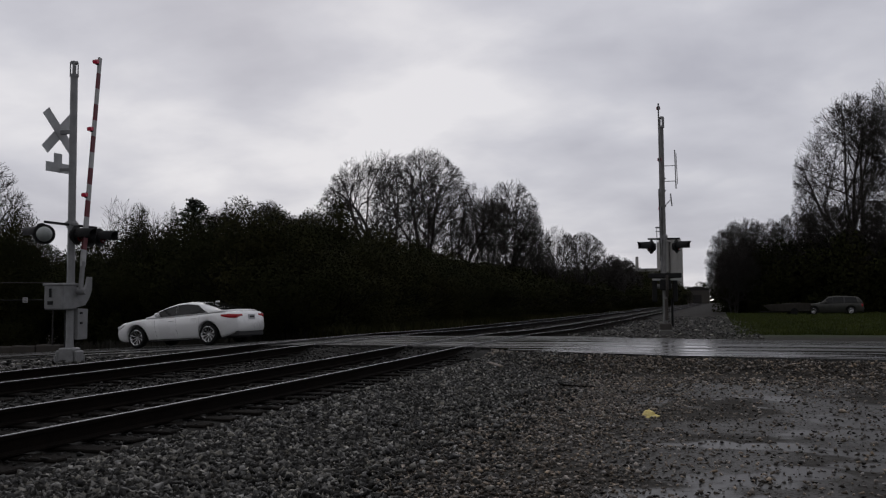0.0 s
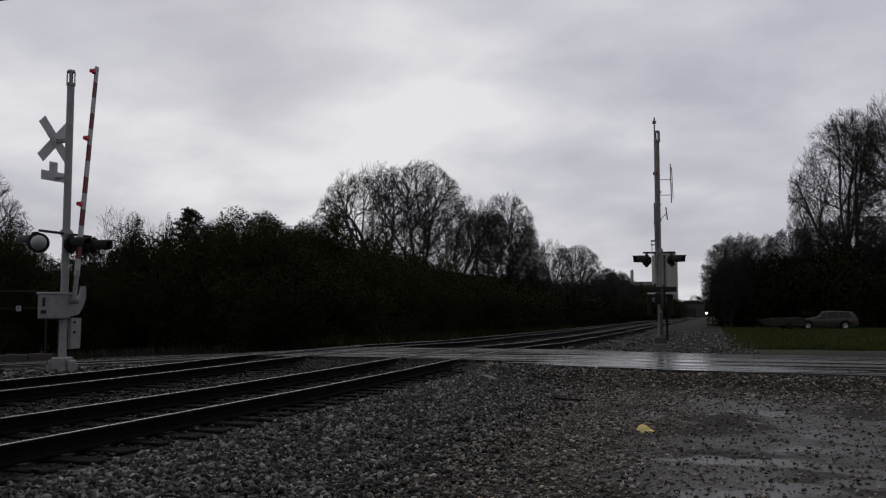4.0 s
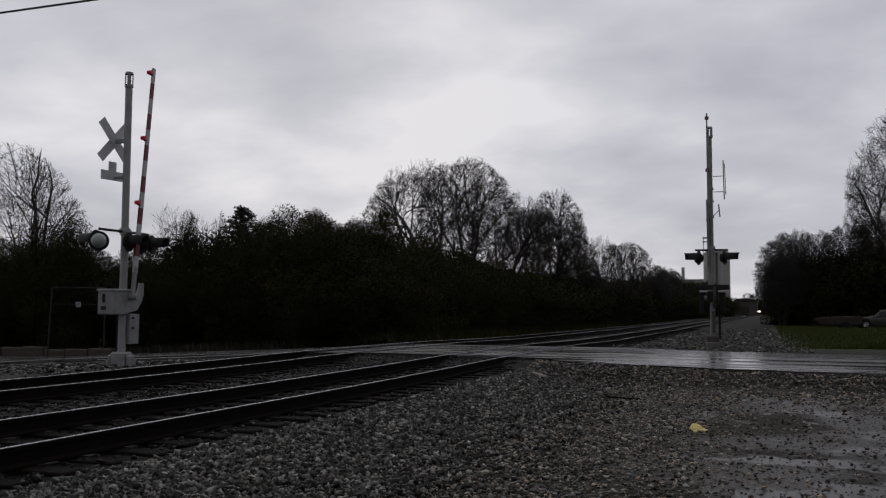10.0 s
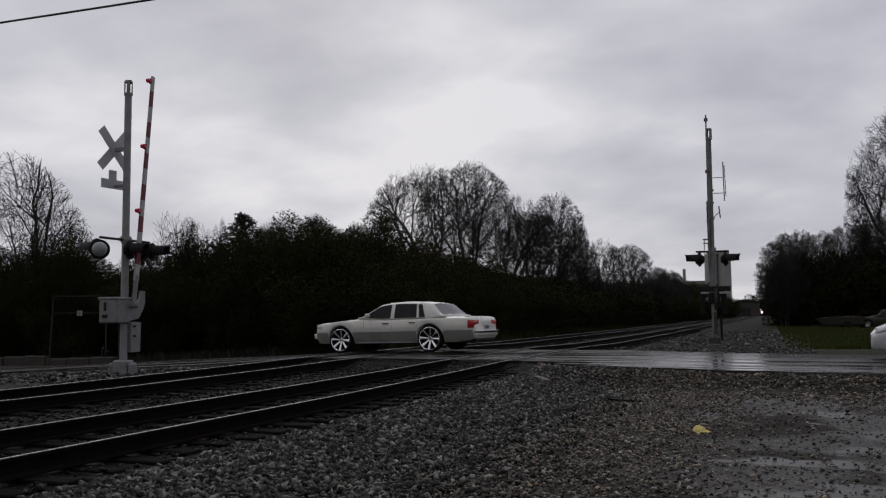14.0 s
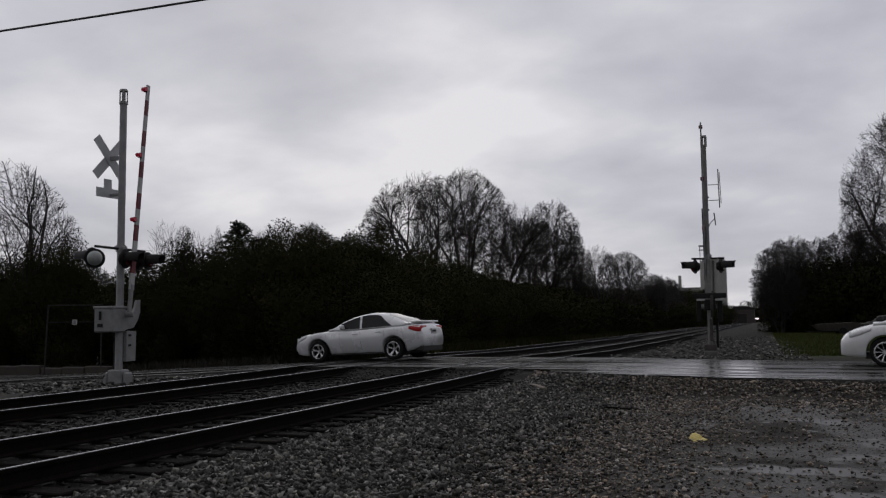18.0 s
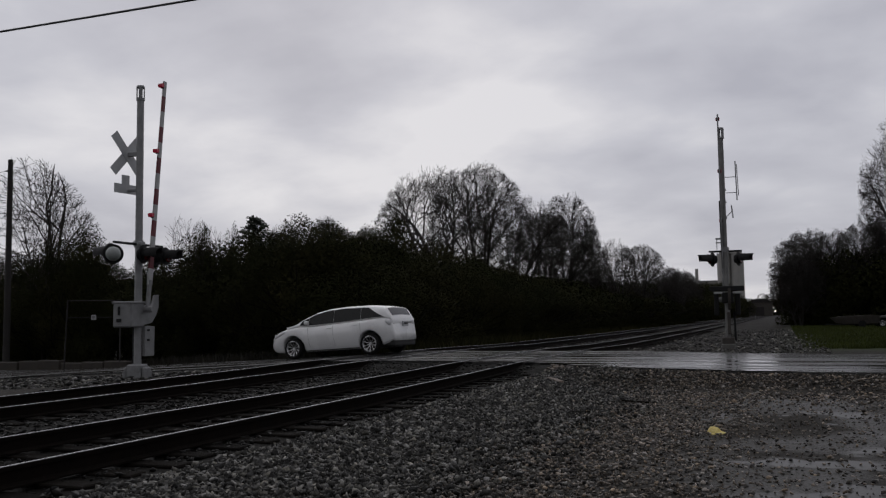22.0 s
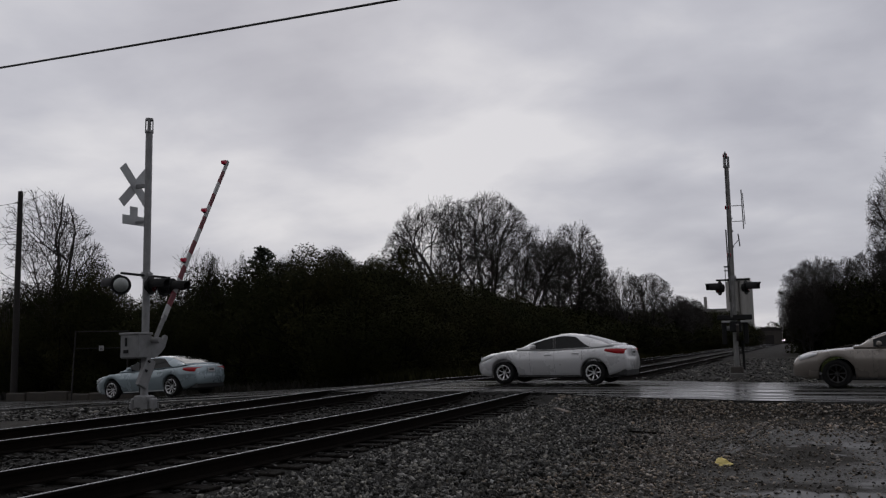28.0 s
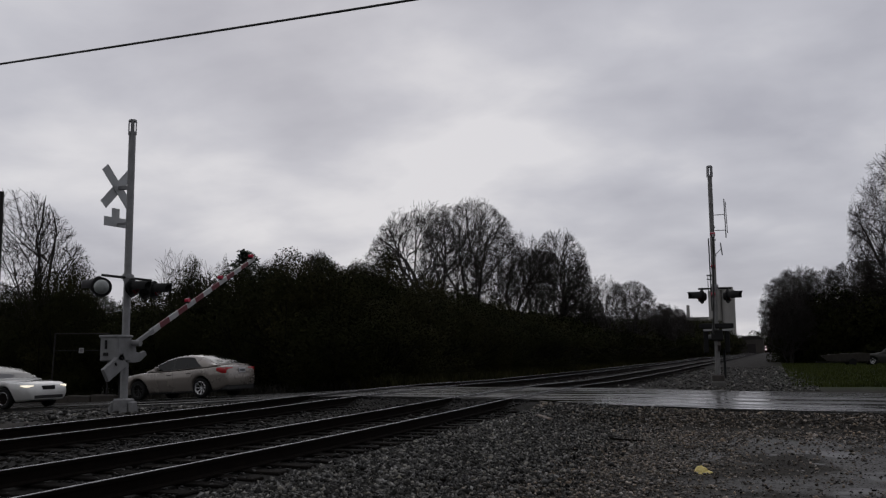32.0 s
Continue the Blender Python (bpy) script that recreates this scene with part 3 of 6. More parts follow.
def build_stones():
    rng = np.random.default_rng(11)
    n = 84000
    # shoulder of the near track, densest by the rails and thinning out into the lot
    y = 4.6 + 15 * rng.random(n) ** 1.7
    x = -5.12 + rng.gamma(1.7, 1.0, n)
    keep = (x < -2.5 + rng.normal(0, 0.55, n)) &  (y < 18.6 + ROAD_SLOPE * x) & (rng.random(n) < np.clip(1.25 - (x + 4.6) * 0.27, 0.1, 1))
    scatter_stones("ballast", "loose grey crushed stone ballast, wet", rng, np.stack([x, y], 1)[keep], (0.022, 0.046), MAT["ballast"], 0.9, 0.40)
    n = 110000
    y = 4.6 + 14 * rng.random(n) ** 1.4
    x = rng.uniform(-4.8, 4.2, n)
    keep = (y < 18.2 + ROAD_SLOPE * x) & (rng.random(n) < np.clip(1.3 - np.abs(x + 2.6) * 0.48, 0.12, 1))
    scatter_stones("pebbles", "small brownish pebbles pressed into wet dirt", rng, np.stack([x, y], 1)[keep], (0.012, 0.034), MAT["pebble"], 0.7, 0.2)
    # between and beyond the rails
    n = 15000
    y = rng.uniform(5, 21, n)
    x = rng.uniform(-13.5, -5.3, n)
    keep = np.all([np.abs(x - r) > 0.12 for p in RAILS for r in p], axis=0) & (y < road_near(x))
    o = scatter_stones("track_ballast", "crushed stone between the ties", rng, np.stack([x, y], 1)[keep], (0.032, 0.06), MAT["oily_ballast"], 0.6, 0.05)
    # beyond the road, along the track
    n = 11000
    y = 27.0 + 40 * rng.random(n) ** 1.6
    x = rng.uniform(-13, 1.2, n)
    keep = np.all([np.abs(x - r) > 0.12 for p in RAILS for r in p], axis=0) & (y > 26.6 + ROAD_SLOPE * x)
    scatter_stones("far_ballast", "crushed stone beside the track beyond the road", rng, np.stack([x, y], 1)[keep], (0.03, 0.075), MAT["ballast"], 0.6, 0.05)
    # dark lumps on the muddy lot, and a stony strip along the road's edge
    n = 900
    xy = np.stack([rng.uniform(-1.5, 4.5, n), rng.uniform(6.5, 17.5, n)], 1)
    scatter_stones("dirt_clods", "dark wet clods scattered on mud", rng, xy, (0.010, 0.032), MAT["tie"], 0.5, 0.05)
    n = 8000
    x = rng.uniform(-5, 6, n)
    y = road_near(x) + 0.06 - rng.gamma(1.4, 0.75, n)
    scatter_stones("verge_gravel", "coarse gravel along the road edge", rng, np.stack([x, y], 1), (0.022, 0.05), MAT["pebble"], 0.7, 0.15)
    n = 2600
    x = rng.uniform(-26, -13, n)
    y = rng.uniform(14, 19.2, n) + ROAD_SLOPE * (x + 13)
    scatter_stones("west_gravel", "gravel apron beside the signal mast", rng, np.stack([x, y], 1), (0.05, 0.1), MAT["ballast"], 0.6, 0.1)


build_ground()
build_road()
build_tracks()
build_stones()

# ---- trees and scrub ----


class Branches:
    """Grows a bare tree as one list of tapered tubes."""

    def __init__(self, seed):
        self.r = random.Random(seed)
        self.v, self.f = [], []

    def segment(self, a, b, ra, rb, n):
        d = (b - a).normalized()
        s = d.orthogonal().normalized()
        t = d.cross(s)
        k = len(self.v)
        for p, q in ((a, ra), (b, rb)):
            for i in range(n):
                g = 2 * math.pi * i / n
                self.v.append(tuple(p + (s * math.cos(g) + t * math.sin(g)) * q))
        for i in range(n):
            j = (i + 1) % n
            self.f.append((k + i, k + j, k + n + j, k + n + i))

    def grow(self, p, d, length, radius, depth, lift, spread, thin):
        steps = 3 if depth > 1 else 2
        n = 6 if depth > 5 else 4 if depth > 3 else 3
        r0 = radius
        for i in range(steps):
            wob = Vector((self.r.gauss(0, 1), self.r.gauss(0, 1), self.r.gauss(0, 0.8))) * 0.17
            d = (d + wob + Vector((0, 0, lift * 0.06))).normalized()
            q = p + d * length / steps
            r1 = max(radius * (1 - 0.18 * (i + 1) / steps), thin * 0.6)
            self.segment(p, q, r0, r1, n)
            p, r0 = q, r1
            if 1 < depth and i < steps - 1 and self.r.random() < 0.34:
                self.side(p, d, length * 0.85, r1 * 0.55, depth - 1, lift, spread * 1.4, thin)
        if depth > 0:
            k = 3 if depth <= 2 or self.r.random() > 0.6 else 2
            turn = self.r.uniform(0, 6.28)
            for j in range(k):
                self.side(p, d, length, r0, depth, lift, spread, thin, turn + 6.28 * j / k)

    def side(self, p, d, length, r, depth, lift, spread, thin, turn=None):
        axis = d.orthogonal().normalized()
        axis.rotate(Matrix.Rotation(self.r.uniform(0, 6.28) if turn is None else turn + self.r.uniform(-0.5, 0.5), 3, d))
        nd = d.copy()
        nd.rotate(Matrix.Rotation(radians(self.r.uniform(0.5, 1.25) * spread), 3, axis))
        self.grow(p, nd.normalized(), length * self.r.uniform(0.66, 0.84), max(r * 0.74, thin), depth - 1, lift, spread, thin)


TREES, SPAN, TREE_H = {}, {}, {}


def tree_kind(kind, seed, height, span, fork=0.14, base=0.18, limbs=6, open_to=62, counts=(9, 7, 6, 5), boles=1,
              lean=0.0, up=0.10, bole=0.17, tip=0.0085, wander=0.15, bare=0.34):
    """A leafless tree, built once: limbs fan out from a low fork, and each carries ever finer side branches as far as a lumpy rounded rim."""
    b = Branches(seed)
    r = b.r
    mid = height * (base + (1 - base) * 0.40)
    half_up, half_down, half_wide = height - mid, mid - height * base * 0.8, span / 2
    last = len(counts)

    def inside(q):
        z = q.z - mid
        x = q.x - lean * max(0.0, q.z - height * fork)
        k = Vector((x / half_wide, q.y / half_wide, z / (half_up if z > 0 else half_down)))
        return k.length < 1.0 + 0.11 * noise.noise(k.normalized() * 2.1 + Vector((seed, 0, 0)))

    def reach(p, d):
        """How far the rim of the crown lies from p along d."""
        s, far = 0.25, 0.0
        while s < height:
            if inside(p + d * s):
                far = s
            s += 0.25
        return far

    def branch(p, d, length, radius, level):
        length = min(length, (reach(p, d) + 0.12) * r.uniform(0.85, 1.05))
        if length < 0.22 and level > 0:
            return
        n = max(2, min((9, 7, 5, 3, 2)[level], int(length / 0.22)))
        sides = 7 if radius > 0.07 else 5 if radius > 0.03 else 3
        kids = counts[level] if level < last else 0
        begin = bare if level == 0 else 0.18
        spawn = sorted(begin + (1 - begin) * (k + r.random() * 0.8) / kids for k in range(kids)) if kids else []
        turn, ra, u = r.uniform(0, 6.28), radius, 0.0
        for i in range(n):
            way = Vector((r.gauss(0, 1), r.gauss(0, 1), r.gauss(0, 0.8))) * (wander if level < 2 else wander * 0.75)
            d = (d + way + Vector((0, 0, up * (1.0 if level < 2 else 0.45)))).normalized()
            q = p + d * (length / n)
            rb = max(tip, radius * (1 - 0.72 * (i + 1) / n))
            over = level < 3 and i > 0 and q.z > mid * 0.7 and not inside(q)
            rb = tip if over else rb
            b.segment(p, q, ra, rb, sides)
            v = (i + 1) / n
            while spawn and spawn[0] <= v + 1e-6:
                t = spawn.pop(0)
                turn += 2.4 + r.uniform(-0.5, 0.5)
                axis = d.orthogonal().normalized()
                axis.rotate(Matrix.Rotation(turn, 3, d))
                nd = d.copy()
                nd.rotate(Matrix.Rotation(radians(r.uniform(30, 62) if level < 2 else r.uniform(20, 44)), 3, axis))
                at = p.lerp(q, min(1.0, max(0.0, (t - u) * n)))
                rad = max(tip, min(ra, radius * (1 - 0.72 * t)) * r.uniform(0.42, 0.68))
                branch(at, nd, length * (0.74 - 0.30 * t) * r.uniform(0.75, 1.15), rad, level + 1)
            p, ra, u = q, rb, v
            if over:
                break
    feet = []
    for k in range(boles):
        g = 6.28 * k / boles + r.uniform(0, 1)
        off = 0.035 * span if boles > 1 else 0.0
        p = Vector((math.cos(g) * off, math.sin(g) * off, -0.3))
        d = Vector((math.cos(g) * 0.16 * (boles > 1) + lean * 0.3, math.sin(g) * 0.16 * (boles > 1), 1)).normalized()
        n, rad = 4, bole / math.sqrt(boles)
        for i in range(n):
            d = (d + Vector((r.gauss(0, 0.06), r.gauss(0, 0.06), 0))).normalized()
            q = p + d * ((height * fork + 0.3) / n)
            b.segment(p, q, rad * (1.25 if i == 0 else 1 - 0.05 * i), rad * (1 - 0.05 * (i + 1)), 9)
            p = q
        feet.append((p, d, rad * 0.8, g))
    split = len(b.f)
    for p, d, rad, g in feet:
        for j in range(limbs):
            a = g + 6.28 * j / limbs + r.uniform(-0.35, 0.35)
            tilt = radians(6 + (open_to - 6) * ((j * 0.618) % 1.0))
            if boles > 1:
                tilt *= 0.7
            nd = (Vector((math.sin(tilt) * math.cos(a) + lean * 0.4, math.sin(tilt) * math.sin(a), math.cos(tilt)))).normalized()
            branch(p - d * r.uniform(0, 0.35), nd, height, rad * r.uniform(0.5, 0.75), 0)
    top = tagged(new(kind), "", "tree")
    v = np.array(b.v)
    for nm, fs, mt in (("trunk", b.f[:split], "bark"), ("crown", b.f[split:], "twig")):
        used = np.unique(np.array(fs))
        at = np.zeros(len(v), int)
        at[used] = np.arange(len(used))
        fa = at[np.array(fs)]
        tagged(part(nm, soup(nm, v[used], fa, np.eye(3, 4)[None], MAT[mt], False), MAT[mt], top), kind="stuff")
    TREES[kind], SPAN[kind], TREE_H[kind] = top, span, height
    return top


LEAF_V = [(-0.5, -0.3, 0), (0.5, -0.3, 0.05), (0, 0.6, -0.05)]
LEAF_F = [(0, 1, 2)]


def leafy(name, rng, where, out, size, mat):
    """One mesh of small leaves at the places given, each turned roughly outwards, with the soft shading of a full crown."""
    n = len(where)
    out = out / (np.linalg.norm(out, axis=1)[:, None] + 1e-9)
    turn = random_turns(rng, n)
    flip = np.sign((turn[:, :, 2] * out).sum(1) + 1e-9)
    turn[:, :, 2] *= flip[:, None]
    turn[:, :, 0] *= flip[:, None]
    s = rng.uniform(0.6, 1.35, n) * size
    m = np.zeros((n, 3, 4))
    m[:, :, :3] = turn * s[:, None, None]
    m[:, :, 3] = where
    me = soup(name, LEAF_V, LEAF_F, m, mat, False)
    soft = out * 1.6 + turn[:, :, 2] * 0.4
    soft /= np.linalg.norm(soft, axis=1)[:, None]
    me.normals_split_custom_set_from_vertices(np.repeat(soft, 3, axis=0))
    return me


def bush_kind(seed, n, size, mat, stems=7, wide=1.9, h=4.3, lumps=26):
    """A rounded evergreen bush: overlapping clumps of leaves over a few stems, its highest leaves at h."""
    rng = np.random.default_rng(seed)
    g, q = rng.uniform(0, 6.28, lumps), np.sqrt(rng.random(lumps)) * 0.74
    zc = rng.uniform(0.08, 0.80, lumps) * np.sqrt(1 - (q * 0.9) ** 2)
    c = np.stack([wide * q * np.cos(g), wide * q * np.sin(g), zc * h], 1)
    rad = rng.uniform(0.45, 0.95, lumps)
    pick = rng.choice(lumps, n, p=rad ** 2 / (rad ** 2).sum())
    d = rng.normal(size=(n, 3))
    d /= np.linalg.norm(d, axis=1)[:, None]
    p = c[pick] + d * (rad[pick] * (1 - 0.42 * rng.random(n) ** 2 + 0.05 * rng.normal(size=n)))[:, None]
    p[:, 2] = np.abs(p[:, 2]) * h / np.percentile(p[:, 2], 99.3)
    out = d * 0.8 + (p - np.array([0, 0, h * 0.3])) / np.array([wide, wide, h * 0.6]) * 0.55
    top = new("bush")
    part("foliage", leafy("foliage", rng, p, out, size, MAT[mat]), MAT[mat], top)
    b = Branches(seed)
    for _ in range(stems):
        g = b.r.uniform(0, 6.28)
        b.grow(Vector((0.3 * math.cos(g), 0.3 * math.sin(g), -0.2)), Vector((0.45 * math.cos(g), 0.45 * math.sin(g), 1)).normalized(), h * 0.33, 0.035, 2, 0.2, 30, 0.006)
    tagged(part("branchwork", mesh_of("branchwork", b.v, b.f), MAT["tie"], top), kind="stuff")
    BUSHES.append(top)
    return top


BUSHES = []
FINE, COARSE = 5, 3                                   # kinds of bush: near ones, and plainer ones for the distance
THICKET_H = [(28, 5.5), (34, 5.8), (40, 5.7), (46, 5.35), (53, 4.9), (62, 4.6), (72, 4.5), (97, 5.0), (130, 5.8), (165, 7.0), (340, 11.0)]


def build_scrub():
    for i in range(FINE):
        bush_kind(100 + i, 28000, 0.06, "leaf" if i != 3 else "leaf_light")
    for i in range(COARSE):
        bush_kind(140 + i, 7500, 0.13, "leaf" if i != 1 else "leaf_light", 4)
    rng = random.Random(8)
    used = set()
    label = "dense dark evergreen scrub bush beside the railway"

    def put(x, y, s, h, fine=True):
        k = rng.randrange(FINE) if fine else FINE + rng.randrange(COARSE)
        m = pose(x, y, ground_z(x, y) - 0.05, 0, 0, rng.uniform(0, 360)) @ Matrix.Diagonal((s, s, h / 4.3, 1))
        if k in used:
            o = copy_thing(BUSHES[k], pose(0, 0, 0))
        else:
            o = BUSHES[k]
            used.add(k)
        o.matrix_basis = m
        tagged(o, label, "bush", "trackside scrub")
    # the thicket along the far track
    for row, (off, top) in enumerate(((0, 0.62), (2.0, 0.88), (4.3, 1.0))):
        y = 30.0 + row
        while y < 340:
            x = -14.9 - off + rng.uniform(-0.4, 0.4)
            put(x, y, rng.uniform(0.95, 1.25) * (1 + 0.3 * smooth(80, 100, y) + 0.9 * smooth(120, 300, y)),
                interp(THICKET_H, y) * top * (1 + 0.05 * math.sin(y * 0.9 + row)) * rng.uniform(0.88, 1.06), y < 62)
            y += rng.uniform(1.9, 2.6) * max(1.0, y / 75)
    # the thicket along the road to the west
    for row, (off, top) in enumerate(((0, 0.66), (2.4, 0.88), (5.0, 1.0))):
        x = -17.0
        while x > -62:
            y = 30.3 + ROAD_SLOPE * x + off + rng.uniform(-0.5, 0.5)
            put(x, y, rng.uniform(0.95, 1.25), (6.0 if x < -25 else 5.9) * top * rng.uniform(0.86, 1.07), x > -48)
            x -= rng.uniform(2.0, 2.8)
    # a round bush and two narrow ones that stand out of the thicket
    for x, y, w, h in ((-30.6, 33.2, 0.8, 6.5), (-25.5, 34.8, 0.45, 6.3), (-24.0, 35.4, 0.30, 6.0), (-33.4, 33.6, 0.7, 6.2)):
        put(x, y, w, h)
    # the thicket east of the tracks
    for i in range(36):
        put(rng.uniform(3.4, 36), rng.uniform(84, 96), rng.uniform(1.2, 1.6), rng.uniform(4.4, 6.2), False)
    for x, y, w, h in ((2.6, 86.5, 1.3, 5.0), (4.2, 85.0, 1.4, 5.8), (3.4, 90, 1.4, 5.6), (6.4, 84.6, 1.5, 6.4), (8.8, 85, 1.5, 6.6), (11.4, 84.6, 1.5, 6.8), (14, 85, 1.6, 6.8),
                       (1.4, 92, 1.2, 3.9), (1.7, 85.6, 1.0, 4.1), (1.6, 90.5, 0.9, 3.2), (2.4, 98, 1.1, 3.4), (2.6, 106, 1.1, 3.4)):
        put(x, y, w, h, False)
    for i in range(16):
        put(rng.uniform(4.5, 9), rng.uniform(98, 200), rng.uniform(0.9, 1.2), rng.uniform(2.6, 3.9), False)


def put_tree(kind, x, y, h, label, turn=0.0, wide=1.0, span=0.0, lean=0.0, first=[]):
    o = TREES[kind]
    if kind in first:
        o = copy_thing(o, pose(0, 0, 0))
    else:
        first.append(kind)
    base = TREE_H[kind]
    s = h / base
    if span:
        wide = span / (SPAN[kind] * s)
    o.matrix_basis = pose(x, y, ground_z(x, y) - 0.05, 0, lean, 0) @ pose(0, 0, 0, 0, 0, turn) @ Matrix.Diagonal((s * wide, s * wide, s, 1))
    return tagged(o, label, "tree", "bare trees")


def build_trees():
    tree_kind("spreading_tree", 5, 13, 12.0, 0.30, 0.28, 10, 92, (9, 7, 6, 4), bole=0.38, up=-0.01)
    tree_kind("round_tree", 12, 13, 10.5, 0.28, 0.26, 9, 84, (9, 7, 6, 4), bole=0.36, up=0.0)
    tree_kind("slender_tree", 23, 12, 6.4, 0.30, 0.30, 7, 48, (9, 7, 5, 4), up=0.005, bole=0.25)
    tree_kind("thicket_tree", 31, 9, 6.4, 0.10, 0.06, 5, 88, (8, 7, 5, 4), boles=3, up=0.005, bole=0.20, bare=0.2)
    tree_kind("arching_tree", 57, 10, 6.4, 0.30, 0.30, 8, 92, (8, 5, 4, 2), lean=-0.42, bole=0.20, tip=0.009, up=0.01)
    tree_kind("sapling", 44, 5, 1.9, 0.2, 0.35, 3, 30, (6, 4), boles=2, tip=0.006, bole=0.05)
    big = "large leafless tree with a wide rounded twiggy crown behind the scrub"
    put_tree("spreading_tree", -27.3, 70.0, 14.7, big, 20, span=10.6)
    put_tree("round_tree", -23.9, 71.0, 14.7, big, 130, span=9.2)
    less = "leafless tree of middling height beside the large trees"
    put_tree("spreading_tree", -20.9, 74.0, 11.9, less, 200, span=8.4)
    put_tree("round_tree", -19.7, 78.0, 10.8, less, 280, span=6.6)
    put_tree("slender_tree", -19.0, 80.0, 12.7, "leafless tree with upright fanning branches", 60, span=6.4, lean=4)
    small = "smaller leafless tree in the trackside scrub"
    for i, (x, y, h, w) in enumerate(((-38.8, 80, 10.9, 4.0), (-17.6, 86, 8.7, 5.0), (-16.1, 92, 9.2, 4.6), (-14.8, 100, 9.0, 6.4), (-14.6, 120, 7.8, 6.0), (-15.2, 136, 8.2, 7), (-16, 155, 8.5, 8))):
        put_tree(("round_tree", "thicket_tree", "spreading_tree")[i % 3], x, y, h, small, 40 * i, span=w)
    for i, (x, y, h, w) in enumerate(((-47.8, 80, 12.3, 6.0), (-44.4, 82, 12.6, 5.6), (-50.8, 81, 11.6, 5.6))):
        put_tree("round_tree" if i % 2 else "spreading_tree", x, y, h, "far leafless tree showing over the scrub", 75 * i, span=w)
    put_tree("arching_tree", -34.6, 36.2, 10.8, "leafless tree with arching limbs beside the utility pole", 44, span=6.4)
    for x, y, h, g in ((-25.9, 34.0, 7.2, 0), (-26.9, 36.0, 7.0, 90), (-24.6, 34.4, 6.7, 200), (-33.2, 33.2, 6.6, 40), (-36.8, 33.6, 6.6, 140)):
        put_tree("sapling", x, y, h, "thin leafless sapling rising from the scrub", g, 0.8)
    # east of the tracks
    east = "leafless thicket tree with dense twigs east of the tracks"
    for i, (x, y, h, w) in enumerate(((1.2, 84, 8.1, 5.0), (2.4, 88, 9.2, 5.6), (4.4, 86, 8.8, 5.4), (6.8, 86, 9.4, 5.8), (9.0, 87, 10.4, 6.2), (12.0, 86, 10.6, 6.4), (15, 87, 10.5, 6.4), (0.9, 92, 6.4, 3.2), (2.5, 112, 8.6, 6), (2.9, 135, 9, 7))):
        put_tree("thicket_tree", x, y, h, east, 50 * i, span=w)
    tall = "tall leafless tree towering over the east thicket"
    put_tree("round_tree", 12.2, 90, 20.4, tall, 10, span=11)
    put_tree("spreading_tree", 17.6, 91.5, 22.5, tall, 80, span=12)
    put_tree("round_tree", 23.0, 92.5, 21.0, tall, 200, span=12)




def build_conifer():
    top = tagged(new("conifer"), "small dark cedar rising above the scrub", "tree")
    part("trunk", tube((0, 0, -0.2), (0, 0, 6.2), 0.10, 0.015, 8), MAT["bark"], top)
    rng = np.random.default_rng(3)
    pl = []
    for k in range(84):
        z = 0.8 + 5.4 * (k / 84)
        r = ((6.35 - z) * 0.36 + 0.05) * rng.uniform(0.62, 1.12)
        g = k * 2.4 + rng.uniform(-0.4, 0.4)
        for j in range(70):
            u = rng.random() ** 0.55
            wide = 0.05 + 0.10 * (1 - u) * r
            pl.append((math.cos(g) * r * u + rng.normal(0, wide), math.sin(g) * r * u + rng.normal(0, wide), z + 0.30 * u * u * r + rng.normal(0, 0.035 + 0.05 * (1 - u))))
    where = np.array(pl)
    away = where * (1, 1, 0) + (0, 0, 0.5)
    part("foliage", leafy("foliage", rng, where, away, 0.085, MAT["needle"]), MAT["needle"], top)
    top.matrix_basis = pose(-24.9, 38.6, 0.0) @ Matrix.Diagonal((2.0, 2.0, 1.02, 1))


def build_grass():
    rng = np.random.default_rng(6)
    blade_v = [(-0.5, 0, 0), (0.5, 0, 0), (0.25, 0.15, 0.6), (0, 0.5, 1.0)]
    blade_f = [(0, 1, 2, 3)]

    def field(name, label, x, y, hmin, hmax, wide, mat):
        n = len(x)
        g = rng.uniform(0, 6.28, n)
        h = rng.uniform(hmin, hmax, n)
        m = np.zeros((n, 3, 4))
        m[:, 0, 0], m[:, 0, 1], m[:, 1, 0], m[:, 1, 1] = np.cos(g) * wide, -np.sin(g) * h * 0.7, np.sin(g) * wide, np.cos(g) * h * 0.7
        m[:, 2, 2] = h
        m[:, 0, 3], m[:, 1, 3] = x, y
        m[:, 2, 3] = [ground_z(a, b) - 0.02 for a, b in zip(x, y)]
        tagged(part(name, soup(name, blade_v, blade_f, m, MAT[mat]), MAT[mat]), label, "grass", kind="stuff")
    n = 70000
    x = 0.5 + 20 * rng.random(n) ** 1.2
    y = 29.4 + 52 * rng.random(n) ** 1.7
    keep = x > 1.5 - (y - 30) * 0.04 + rng.normal(0, 0.6, n)
    field("grass", "short wet green grass", x[keep], y[keep], 0.05, 0.17, 0.035, "grass")
    n = 9000
    x = rng.uniform(-60, -13.2, n)
    y = 27.6 + ROAD_SLOPE * x + rng.gamma(1.6, 0.8, n)
    field("verge_weeds", "dead pale weeds along the verge below the scrub", x, y, 0.10, 0.45, 0.03, "weeds")
    n = 7000
    y = 29 + 110 * rng.random(n) ** 1.5
    x = rng.normal(-13.3, 0.45, n)
    field("trackside_weeds", "olive weeds between track and scrub", x, y, 0.15, 0.6, 0.05, "leaf_light")


build_scrub()
build_trees()
build_conifer()
build_grass()


